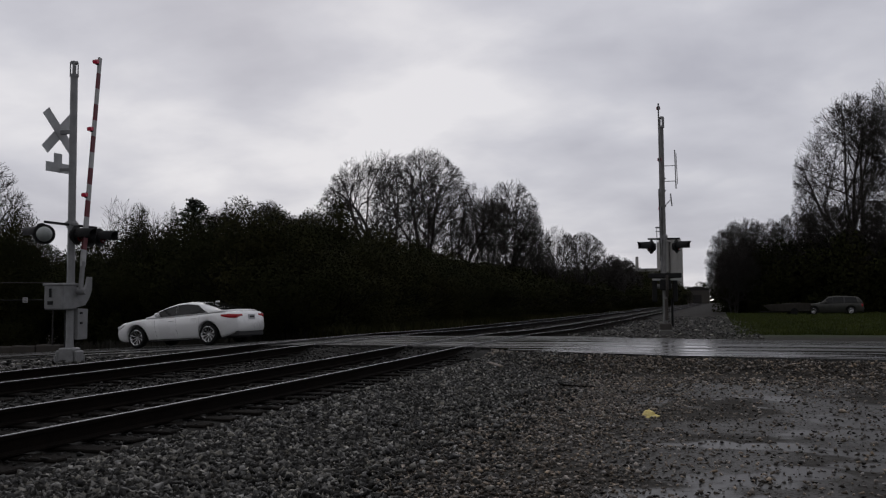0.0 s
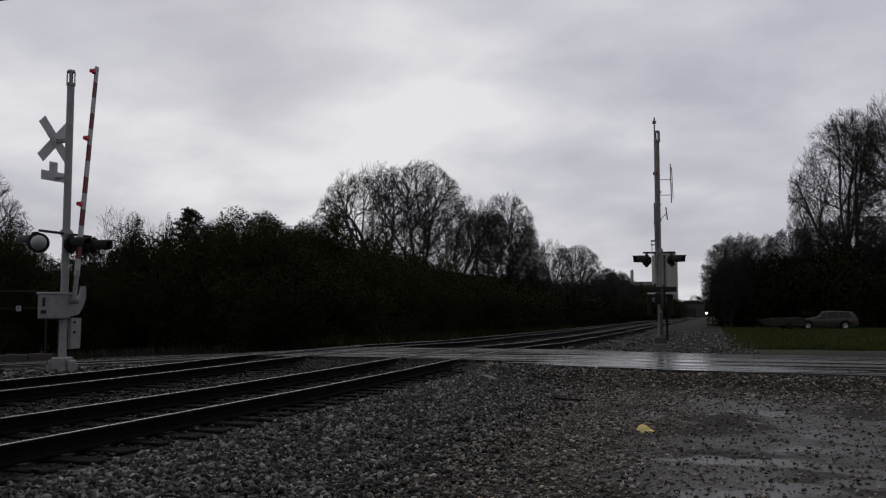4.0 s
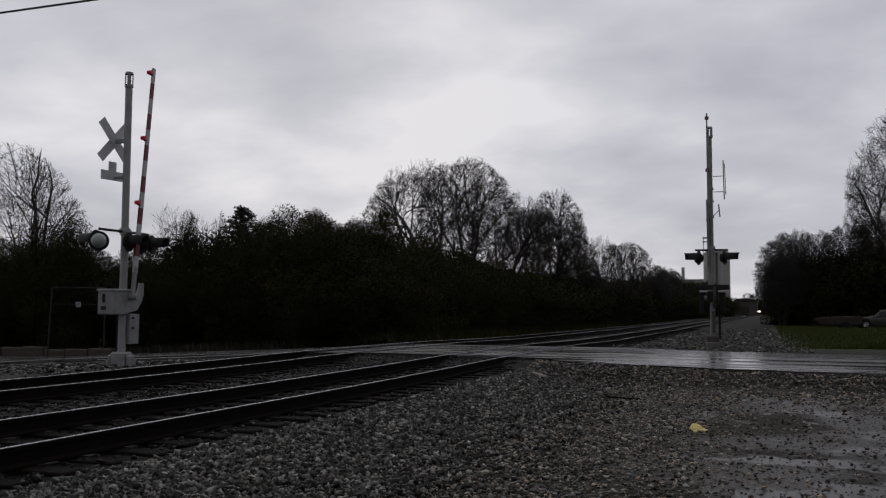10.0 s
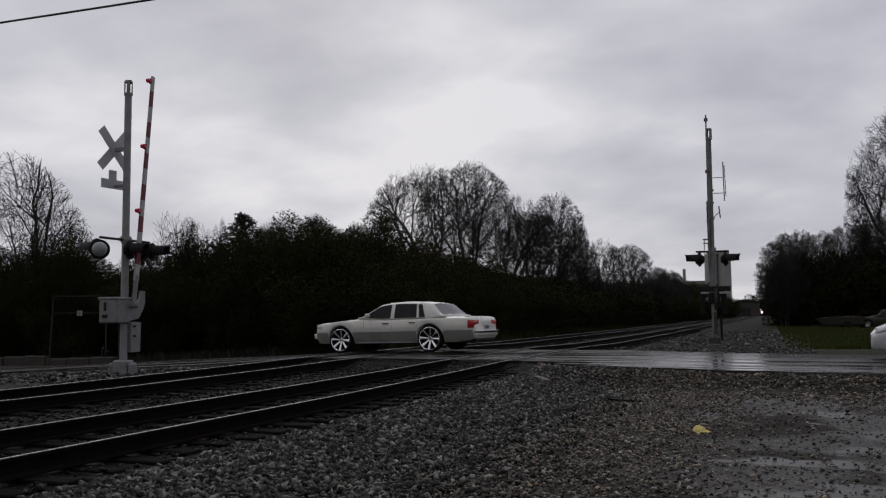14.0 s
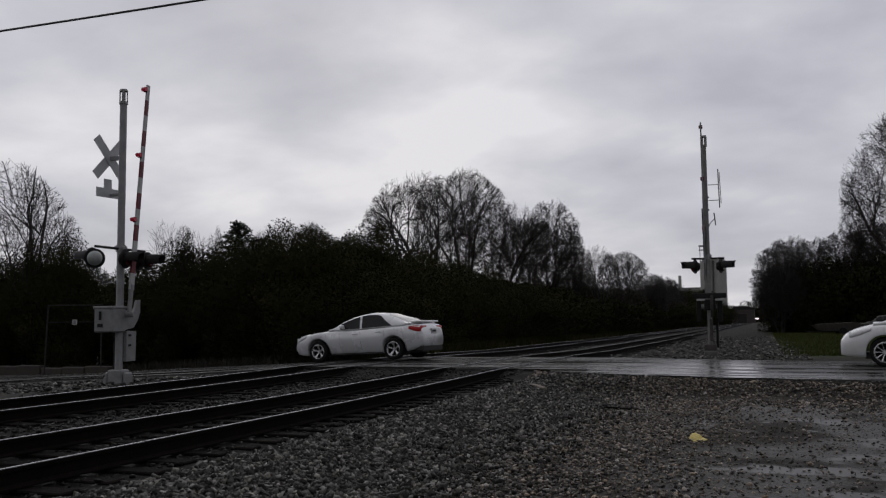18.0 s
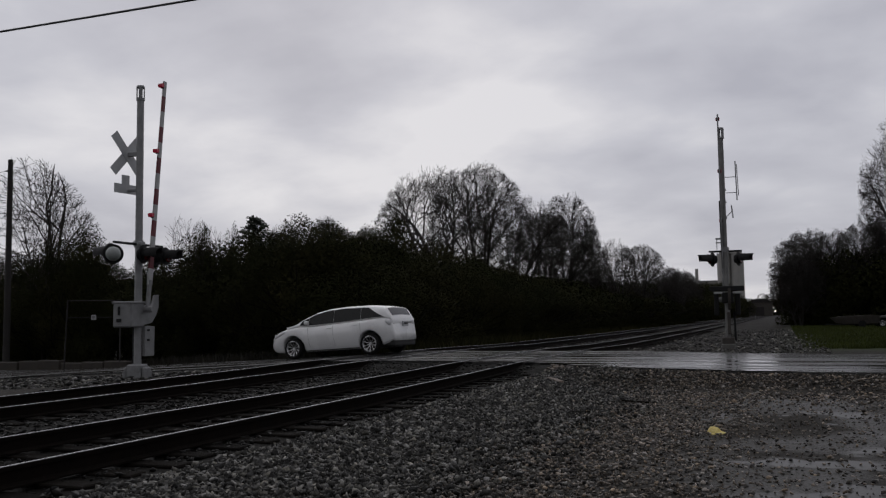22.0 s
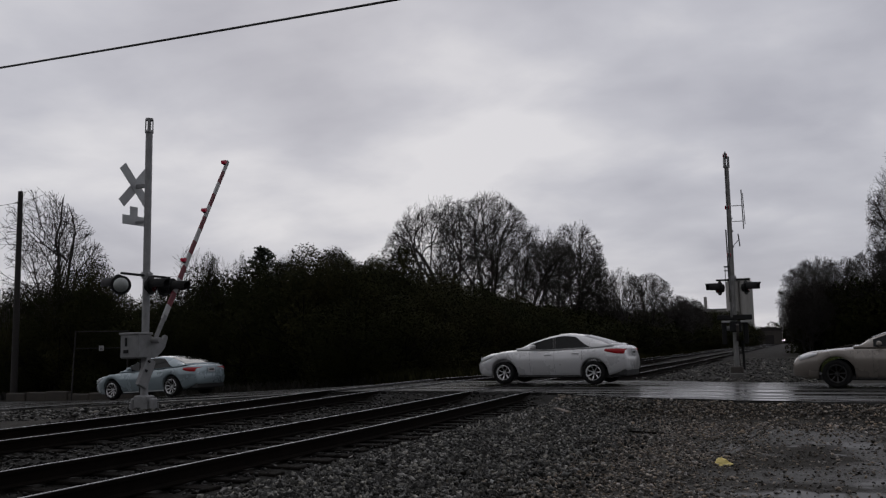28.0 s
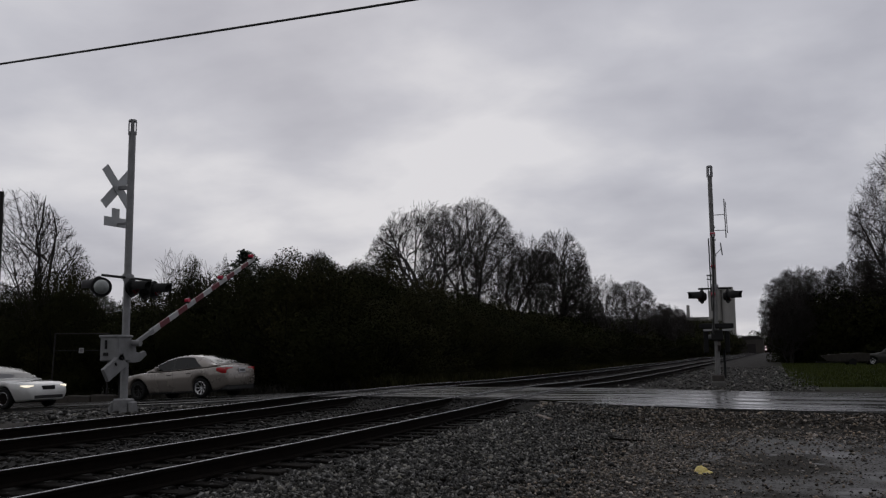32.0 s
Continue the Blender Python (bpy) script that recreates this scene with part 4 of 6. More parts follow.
def build_far_woods():
    """Distant woods on all sides, far off."""
    rng = np.random.default_rng(9)
    v, f = [], []
    n = 240
    for i in range(n + 1):
        g = 2 * math.pi * i / n
        r = 780 + 60 * math.sin(3 * g)
        h = 9 + 3.5 * noise.noise((i * 0.35, 0, 0)) + rng.uniform(-0.8, 0.8)
        for rr, z in ((r, -2), (r + 4, h * 0.8), (r + 12, h), (r + 40, h * 0.9)):
            v.append((rr * math.sin(g), rr * math.cos(g), z))
    for i in range(n):
        f += [(i * 4 + k, i * 4 + k + 1, i * 4 + k + 5, i * 4 + k + 4) for k in range(3)]
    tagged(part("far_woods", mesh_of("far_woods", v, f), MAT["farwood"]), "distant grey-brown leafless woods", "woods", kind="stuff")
    rngr = random.Random(5)
    for (x0, x1, y, h) in ((-48, -2, 470, 9.5), (4, 60, 420, 8)):
        x = x0
        while x < x1:
            o = copy_thing(BUSHES[FINE + rngr.randrange(COARSE)], pose(0, 0, 0))
            o.matrix_basis = pose(x, y + rngr.uniform(-8, 8), -0.2) @ Matrix.Diagonal((3.0, 3.0, h / 4.3 * rngr.uniform(0.8, 1.1), 1))
            tagged(o, "far dark clump of trees by the railway", "bush", "far clumps")
            x += rngr.uniform(4, 6)


build_far_woods()

# ---- railway signals ----


def flasher(parent, m, hooded=True):
    """One crossing lamp: background disc, lamp body, visor and lens, facing local +y."""
    b = part("lamp", tube((0, -0.10, 0), (0, 0.10, 0), 0.13, 0.16, 16), MAT["black"], parent)
    b.matrix_basis = m
    bm = bmesh.new()
    bm_tube(bm, (0, 0.005, 0), (0, 0.02, 0), 0.225, 0.225, 24)
    part("background_disc", bm, MAT["black"], b)
    v, f = [], []
    n = 12
    for k in range(n + 1):
        g = math.radians(-20 + 220 * k / n)
        for y, r in ((0.10, 0.165), (0.50 - 0.10 * abs(math.cos(g)), 0.15)):
            v += [(r * math.cos(g), y, r * math.sin(g)), ((r - 0.008) * math.cos(g), y, (r - 0.008) * math.sin(g))]
    for k in range(n):
        a = k * 4
        f += [(a, a + 4, a + 6, a + 2), (a + 1, a + 3, a + 7, a + 5), (a + 2, a + 6, a + 7, a + 3)]
    if hooded:
        part("visor", mesh_of("visor", v, f, True), MAT["black"], b)
    part("lens", tube((0, 0.10, 0), (0, 0.12, 0), 0.145, 0.12, 18), MAT["lens_dark"], b)
    return b


def dome(r, y, bulge):
    """A shallow glass dome facing local +y."""
    bm = bmesh.new()
    bmesh.ops.create_uvsphere(bm, u_segments=24, v_segments=12, radius=r, matrix=Matrix.Rotation(radians(-90), 4, "X"))
    bmesh.ops.delete(bm, geom=[v for v in bm.verts if v.co.y < -0.001], context="VERTS")
    for v in bm.verts:
        v.co.y = y + v.co.y * bulge / r
    for f in bm.faces:
        f.smooth = True
    return bm


def gate_arm(parent, length, casting="castbox"):
    """A striped gate arm along local +y from its pivot, with three small lamps and the counterweight bracket behind."""
    arm = new("gate_arm")
    arm.parent = parent
    n = 13
    for k in range(n):
        y0, y1 = 0.58 + (length - 0.58) * k / n, 0.58 + (length - 0.58) * (k + 1) / n
        h0, h1 = 0.072 - 0.024 * k / n, 0.072 - 0.024 * (k + 1) / n
        v = [(sx * 0.022, y, sz * h) for y, h in ((y0, h0), (y1, h1)) for sx, sz in ((-1, -1), (1, -1), (1, 1), (-1, 1))]
        f = [(0, 1, 5, 4), (1, 2, 6, 5), (2, 3, 7, 6), (3, 0, 4, 7), (3, 2, 1, 0), (4, 5, 6, 7)]
        part("stripe", mesh_of("stripe", v, f), MAT["redref" if k % 2 else "whiteref"] if casting == "castbox" else MAT["darksteel" if k % 2 else "steel"], arm,
             "bare back of the arm" if casting != "castbox" else "red reflective stripe" if k % 2 else "white reflective stripe")
    for y in (length - 0.14, length - 1.78, length - 3.35):
        lamp = part("arm_lamp", box(-0.045, 0.045, y - 0.06, y + 0.06, 0.055, 0.115, 0.015), MAT["black"], arm)
        part("lamp_lens", tube((-0.06, y, 0.13), (0.06, y, 0.13), 0.05, 0.05, 12), MAT["lens_red"], lamp, "small red lamp lens")
    # support casting and counterweight
    def plate(outline, x0, x1):
        """A flat plate given upright beside the mast (out, up), turned into the arm's own space."""
        c, n = math.cos(radians(83.8)), math.sin(radians(83.8))
        pts = [((a - 0.05) * c + (b - 1.69) * n, -(a - 0.05) * n + (b - 1.69) * c) for a, b in outline]
        k = len(pts)
        v = [(x, y, z) for x in (x0, x1) for y, z in pts]
        f = [tuple(range(k - 1, -1, -1)), tuple(range(k, 2 * k))] + [(i, (i + 1) % k, k + (i + 1) % k, k + i) for i in range(k)]
        me = mesh_of("plate", v, f)
        bm = bmesh.new()
        bm.from_mesh(me)
        bmesh.ops.recalc_face_normals(bm, faces=bm.faces)
        bmesh.ops.bevel(bm, geom=bm.edges[:], offset=0.008, segments=1, affect="EDGES")
        return bm
    bm = box(-0.035, 0.035, -0.05, 0.7, -0.05, 0.05, 0.01)
    bm_tube(bm, (-0.30, 0, 0), (0.16, 0, 0), 0.07, n=14)
    part("arm_bracket", bm, MAT["castbox"], arm, "grey arm socket on its pivot")
    hook = [(0.02, 1.80), (0.20, 1.80), (0.33, 1.75), (0.42, 1.86), (0.47, 2.03), (0.59, 2.03), (0.59, 1.74), (0.50, 1.55), (0.36, 1.38), (0.02, 1.32)]
    part("support_hook", plate(hook, -0.19, -0.11), MAT[casting], arm, "cast support hook")
    weight = part("counterweight", plate([(0.06, 1.31), (0.40, 1.29), (0.38, 0.60), (0.06, 0.60)], -0.17, -0.07), MAT[casting], arm, "counterweight plates")
    for zz in (0.95, 1.18):
        part("bolt", plate([(0.12, zz), (0.20, zz), (0.20, zz + 0.05), (0.12, zz + 0.05)], -0.08, -0.045), MAT["black"], weight)
    return arm


def signal_mast(label, m, top, lamps, crossbuck_z, far=False):
    """A crossing signal: foundation, mast, mechanism, lamps, crossbuck. Local +y is the way the arm comes down."""
    mast = tagged(new("crossing_signal"), label, "crossing signal", "crossing signals")
    mast.matrix_basis = m
    bm = bmesh.new()
    w = 0.20 if far else 0.30
    bm_box(bm, -w, w, -w, w, -0.5, 0.10, 0.03)
    part("foundation", bm, MAT["concrete"], mast, "concrete footing")
    bm = bmesh.new()
    bm_box(bm, -0.19, 0.19, -0.16, 0.16, 0.08, 0.30 if far else 0.42, 0.03)
    for sx in (() if far else (-1, 1)):
        bm_box(bm, sx * 0.26 - 0.05, sx * 0.26 + 0.05, -0.12, 0.12, 0.08, 0.36, 0.03)
        for sy in (-1, 1):
            bm_tube(bm, (sx * 0.23, sy * 0.2, 0.08), (sx * 0.23, sy * 0.2, 0.24), 0.025, n=8)
    part("junction_base", bm, MAT["pole" if far else "castbox"], mast, "cast junction box base with bolts")
    part("mast_pole", tube((0, 0, 0.1), (0, 0, top - 0.32), 0.088 - 0.012 * far, 0.082 - 0.012 * far, 16), MAT["darksteel" if far else "steel"], mast)
    bm = bmesh.new()
    bm_tube(bm, (0, 0, top - 0.36), (0, 0, top - 0.30), 0.10, n=16)
    bm_tube(bm, (0, 0, top - 0.05), (0, 0, top), 0.10, 0.085, n=16)
    for g in (0, 1, 2, 3):
        a = g * math.pi / 2 + 0.6
        bm_box(bm, -0.035, 0.035, -0.012, 0.012, top - 0.32, top - 0.03, 0, Matrix.Rotation(a, 4, "Z") @ Matrix.Translation((0, 0.082, 0)))
    part("mast_cap", bm, MAT["steel"], mast, "open cage cap")
    part("lamp_arm", tube((0, -0.85, lamps + 0.24), (0, 0.85, lamps + 0.24), 0.03, n=10) if not far else tube((-0.5, 0, lamps + 0.20), (0.5, 0, lamps + 0.20), 0.03, n=10), MAT["black"], mast)
    bm = bmesh.new()
    bm_tube(bm, (0, 0, lamps + 0.17), (0, 0, lamps + 0.33), 0.11, n=14)
    bm_box(bm, -0.12, 0.12, -0.1, 0.1, lamps + 0.21, lamps + 0.31, 0.02)
    part("arm_clamp", bm, MAT["steel"], mast)
    return mast


def crossbuck(mast, z, tracks=True):
    """The sign hangs west of the mast and faces up the road; from the lot its bare back shows."""
    at = Matrix.Translation((-0.34, -0.03, z)) @ Matrix.Rotation(radians(84), 4, "Z")
    sign = part("crossbuck", box(-0.61, 0.61, -0.008, 0.008, -0.115, 0.115, 0, at @ Matrix.Rotation(radians(47), 4, "Y")), MAT["signback_skylit_trim"], mast, "bare back of the crossbuck blades")
    part("blade", box(-0.61, 0.61, 0.010, 0.026, -0.115, 0.115, 0, at @ Matrix.Rotation(radians(-47), 4, "Y")), MAT["signback_skylit_trim"], sign)
    part("sign_bracket", box(-0.36, 0.0, -0.04, 0.04, z - 0.05, z + 0.05, 0.01), MAT["steel"], mast)
    if tracks:
        at = at @ Matrix.Translation((-0.05, 0, 0))
        bm = box(-0.34, 0.34, -0.008, 0.008, -0.94, -0.72, 0, at)
        bm_box(bm, -0.115, 0.115, -0.008, 0.008, -0.72, -0.50, 0, at)
        part("track_count_sign", bm, MAT["signback_skylit_trim"], mast, "bare back of the track count sign")
        part("sign_bracket", box(-0.36, 0.0, -0.03, 0.03, z - 0.90, z - 0.84, 0.005), MAT["steel"], mast)


def build_signals():
    # west mast: the arm comes down to the north, over the near lane
    x, y = -14.13, 16.92
    z = -0.28
    m = signal_mast("grey steel crossing signal with crossbuck and striped gate arm", pose(x, y, z, 0, 0, 0), 7.02, 2.98, 5.5)
    L = 2.98
    flasher(m, pose(-0.12, -0.78, L, 0, 0, 90))
    o = flasher(m, pose(0.02, -0.88, L - 0.04, 0, 0, -138), False)
    part("roundel", dome(0.165, 0.10, 0.12), MAT["lens_clear"], o, "pale frosted lamp glass")
    flasher(m, pose(0.14, -0.02, L, 0, 0, -80))
    flasher(m, pose(-0.12, 0.80, L, 0, 0, 90))
    flasher(m, pose(0.12, 0.80, L, 0, 0, -85))
    crossbuck(m, 5.38)
    bm = box(-0.36, 0.16, -0.44, 0.04, 1.28, 1.86, 0.03)
    bm_box(bm, -0.38, 0.18, -0.46, 0.06, 1.82, 1.88, 0.015)
    part("gate_mechanism", bm, MAT["castbox"], m, "grey gate mechanism box")
    bm = box(-0.20, -0.14, -0.465, -0.44, 1.56, 1.76, 0.006)
    bm_box(bm, -0.24, -0.10, -0.465, -0.44, 1.40, 1.48, 0.006)
    part("latch", bm, MAT["black"], m, "dark latch and lock")
    part("conduit", tube((-0.16, 0.05, 0.3), (-0.16, 0.05, 1.45), 0.03, n=8), MAT["black"], m)
    arm = gate_arm(m, 5.58)
    # east mast: beyond the road, its arm comes down to the south
    x, y = -1.66, 29.3
    e = signal_mast("grey steel crossing signal with aerials on its mast beyond the road", pose(x, y, 0.08, 0, 0, 184.5), 6.95, 2.80, 0, True)
    L = 2.80
    flasher(e, pose(-0.38, 0.0, L - 0.05, 0, 0, 68))
    flasher(e, pose(0.38, 0.0, L - 0.05, 0, 0, -68))
    bm = box(-0.20, 0.16, -0.24, 0.20, 1.36, 1.70, 0.03)
    part("gate_mechanism", bm, MAT["black"], e, "dark gate mechanism box")
    part("cross_bracket", box(-0.52, 0.52, 0.10, 0.16, 1.74, 1.90, 0.02), MAT["black"], e, "dark bracket across the mast")
    for sx in (-0.30, 0.26):
        part("side_reflector", box(sx - 0.13, sx + 0.13, 0.165, 0.18, 1.66, 1.72, 0.005), MAT["whiteref"], e, "small white reflector strip")
    for sx in (-0.40, 0.24):
        part("hanging_weight", box(sx, sx + 0.15, -0.30, -0.06, 0.98, 1.72, 0.02), MAT["black"], e, "dark hanging counterweight")
    part("conduit", tube((-0.22, -0.15, 0.2), (-0.22, -0.15, 1.1), 0.04, n=8), MAT["black"], e)
    bm = bmesh.new()
    for zz in (4.05, 4.55, 4.95):
        bm_tube(bm, (0, 0, zz), (-0.10, 0, zz), 0.03, n=8)
    for zz in (4.85, 5.35):
        bm_tube(bm, (-0.08, 0, zz), (-0.42, 0, zz), 0.012, n=6)
    bm_tube(bm, (-0.42, 0, 4.6), (-0.40, 0, 5.85), 0.018, n=6)
    bm_tube(bm, (-0.47, 0, 4.75), (-0.44, 0, 5.75), 0.012, n=6)
    part("aerial", bm, MAT["steel"], e, "vertical rod aerial")
    bm = bmesh.new()
    bm_tube(bm, (-0.05, 0, 4.05), (-0.24, 0, 4.25), 0.012, n=6)
    bm_tube(bm, (-0.24, 0, 4.45), (-0.28, 0, 4.05), 0.02, n=6)
    part("small_aerial", bm, MAT["steel"], e)
    bm = bmesh.new()
    bm_tube(bm, (0.10, 0.02, 2.3), (0.12, 0.02, 4.6), 0.02, n=6)
    part("cable_run", bm, MAT["cable"], e)
    arm_e = gate_arm(e, 5.84, "pole")
    return (m, arm), (e, arm_e)


WEST, EAST = build_signals()


# ---- other trackside things ----


def build_equipment():
    # equipment cabinet in the shade of the scrub
    c = tagged(new("notice_frame"), "thin steel pipe frame with a small white notice before the scrub", "frame")
    part("frame_post", tube((-1.09, 0, -0.9), (-0.98, 0, 2.15), 0.03, n=8), MAT["bark"], c)
    part("frame_post", tube((1.0, 0, -0.9), (1.0, 0, 2.15), 0.03, n=8), MAT["bark"], c)
    part("top_rail", tube((-1.0, 0, 2.12), (1.02, 0, 2.12), 0.022, n=8), MAT["bark"], c)
    part("mid_rail", tube((-1.0, 0, 1.45), (1.02, 0, 1.45), 0.018, n=8), MAT["black"], c)
    n = part("notice", box(-0.09, 0.09, -0.035, -0.023, 1.35, 1.55), MAT["whiteref"], c, "small white notice")
    for k in range(3):
        part("text_bar", box(-0.06, 0.06, -0.041, -0.037, 1.385 + k * 0.05, 1.405 + k * 0.05), MAT["black"], n)
    c.matrix_basis = pose(-25.8, 28.3, -0.12, 0, 0, 35)
    # thin post and low concrete wall by the verge
    p = tagged(part("marker_post", tube((0, 0, -0.3), (0, 0, 1.6), 0.035, n=8), MAT["wood"]), "thin weathered marker post", "post")
    p.matrix_basis = pose(-31.5, 28.0, -0.9)
    w = tagged(new("low_wall"), "low stained concrete wall below the scrub", "wall", kind="structure")
    for k in range(6):
        o = part("wall_block", box(-0.62, 0.62, -0.15, 0.15, -0.2, 0.42 + 0.05 * (k % 3), 0.03), MAT["mudwall"], w)
        o.matrix_basis = pose(k * 1.27, 0.04 * (k % 2), 0, 0, 0, (k % 3 - 1) * 1.5)
    w.matrix_basis = pose(-31.5, 29.6, -0.95, 0, 0, ROAD_YAW)
    # utility pole with its lines
    pole = tagged(new("utility_pole"), "dark wooden utility pole rising from the scrub", "utility pole")
    part("pole_shaft", tube((0, 0, -0.5), (0, 0, 9.4), 0.16, 0.11, 12), MAT["bark"], pole)
    part("insulator", tube((-0.1, 0, 8.9), (-0.3, 0, 8.9), 0.05, 0.03, 8), MAT["concrete"], pole)
    part("insulator", tube((0.1, 0, 9.2), (0.1, 0, 9.4), 0.04, 0.03, 8), MAT["concrete"], pole)
    pole.matrix_basis = pose(-32.3, 30.1, -0.9)

    def line(name, label, a, b, sag, r):
        n, k = 24, 6
        pts = [Vector(a).lerp(Vector(b), i / n) - Vector((0, 0, sag * 4 * (i / n) * (1 - i / n))) for i in range(n + 1)]
        side = (Vector(b) - Vector(a)).cross(Vector((0, 0, 1))).normalized()
        v = [tuple(p + side * r * math.cos(6.2832 * j / k) + Vector((0, 0, r * math.sin(6.2832 * j / k)))) for p in pts for j in range(k)]
        f = [(i * k + j, i * k + (j + 1) % k, (i + 1) * k + (j + 1) % k, (i + 1) * k + j) for i in range(n) for j in range(k)]
        tagged(part(name, mesh_of(name, v, f, True), MAT["cable"]), label, "cable")
    line("overhead_cable", "thick black overhead cable along the road", (-46, 18.0, 9.5), (34, 17.2, 9.5), 0.55, 0.028)
    line("service_wire", "thin wire from the utility pole", (-32.4, 30.1, 8.0), (-75, 33.0, 8.6), 0.6, 0.012)


def build_small():
    # yellow cap on the lot
    cap = tagged(new("cap"), "yellow baseball cap lying on wet dirt", "cap")
    bm = bmesh.new()
    bmesh.ops.create_uvsphere(bm, u_segments=18, v_segments=10, radius=0.10)
    bmesh.ops.delete(bm, geom=[v for v in bm.verts if v.co.z < -0.005], context="VERTS")
    for v in bm.verts:
        v.co.z *= 0.95
        v.co += Vector((noise.noise(v.co * 14), noise.noise(v.co * 14 + Vector((5, 0, 0))), noise.noise(v.co * 14 + Vector((0, 5, 0))))) * 0.022
    part("crown", bm, MAT["cap"], cap)
    v, f = [], []
    for k in range(13):
        g = math.radians(-75 + 150 * k / 12)
        for r, z in ((0.085, 0.012), (0.125, 0.02), (0.165, 0.006)):
            s = 1 if r < 0.1 else 0.75 + 0.25 * math.cos(g)
            v.append((r * s * math.cos(g), r * math.sin(g) * 0.95, z + 0.02 * (1 - abs(math.sin(g)))))
    f = [(k * 3 + j, k * 3 + j + 1, k * 3 + j + 4, k * 3 + j + 3) for k in range(12) for j in range(2)]
    o = part("brim", mesh_of("brim", v, f, True), MAT["cap"], cap)
    s = o.modifiers.new("thick", "SOLIDIFY")
    s.thickness = 0.006
    part("button", tube((0, 0, 0.09), (0, 0, 0.102), 0.01, n=8), MAT["cap"], cap)
    cap.matrix_basis = pose(-0.86, 11.35, ground_z(-0.86, 11.35) + 0.01, 4, 6, -25) @ Matrix.Scale(0.86, 4)
    rng = random.Random(2)
    for (x, y, l, g, mt, lab) in ((-4.35, 17.6, 0.55, -50, "bleached", "pale broken piece of timber on the gravel"), (-3.6, 9.4, 0.34, 12, "tie", "dark scrap of timber on the ballast"),
                                  (-2.3, 15.0, 0.6, -8, "tie", "dark strip of rubber in the dirt"), (-3.0, 13.2, 0.5, 5, "tie", "dark stick in the dirt")):
        o = part("timber_scrap", box(-l / 2, l / 2, -0.05 if mt == "bleached" else -0.018, 0.05 if mt == "bleached" else 0.018, -0.01, 0.045 if mt == "bleached" else 0.02, 0.008), MAT[mt])
        o.matrix_basis = pose(x, y, ground_z(x, y) + 0.03, rng.uniform(-4, 4), rng.uniform(-5, 5), g)
        tagged(o, lab, "debris")


def build_silo():
    s = tagged(new("grain_elevator"), "pale concrete grain elevator far along the railway", "grain elevator")
    for k, (x, y) in enumerate(((-2.4, 0), (2.4, 0), (-2.4, 5), (2.4, 5))):
        part("silo", tube((x, y, -1), (x, y, 24), 2.4, n=28), MAT["silo"], s)
    part("head_house", box(-4.0, 4.2, -1.8, 6.6, 24, 25.2, 0.1), MAT["silo"], s)
    bm = bmesh.new()
    for sx in (-4.6, -3.0):
        for sy in (-1, 1):
            bm_tube(bm, (sx, sy, 22), (sx, sy, 29.5), 0.12, n=6)
    bm_box(bm, -5.0, -2.6, -1.4, 1.4, 28.2, 28.4)
    bm_box(bm, -5.0, -2.6, -1.4, 1.4, 29.6, 30.0)
    part("leg_tower", bm, MAT["steel"], s, "steel frame tower")
    s.matrix_basis = pose(-18.0, 350, -0.5, 0, 0, 2)
    b = tagged(new("mill_building"), "far pale industrial building with a chimney", "building")
    part("mill_wall", box(-8, 8, 0, 10, -1, 14.2, 0.1), MAT["silo"], b)
    part("mill_roof", box(-8.2, 8.2, -0.2, 10.2, 14.2, 14.6, 0.05), MAT["steel"], b)
    part("chimney", tube((-3.5, 4, 14), (-3.5, 4, 19.5), 0.7, 0.6, 14), MAT["silo"], b)
    for k in range(5):
        part("window", box(-6.6 + k * 2.8, -5.2 + k * 2.8, -0.04, 0.02, 8, 10), MAT["glass"], b)
    b.matrix_basis = pose(-28.2, 362, -0.5)
    d = tagged(new("low_building"), "far dark shed with a hipped roof beside the railway", "building")
    part("shed_wall", box(-5.6, 5.6, 0, 12, -0.5, 6.4, 0.05), MAT["pole"], d)
    v = [(sx * 6.0, y, z) for y in (-0.4, 12.4) for sx, z in ((-1, 6.3), (-0.55, 7.9), (0.55, 7.9), (1, 6.3))]
    part("shed_roof", mesh_of("shed_roof", v, [(0, 1, 2, 3), (7, 6, 5, 4), (0, 4, 5, 1), (1, 5, 6, 2), (2, 6, 7, 3), (3, 7, 4, 0)]), MAT["bark"], d)
    part("shed_door", box(-2.0, 2.0, -0.06, 0.04, -0.3, 4.2, 0.02), MAT["bark"], d)
    d.matrix_basis = pose(-10.4, 440, -0.3)


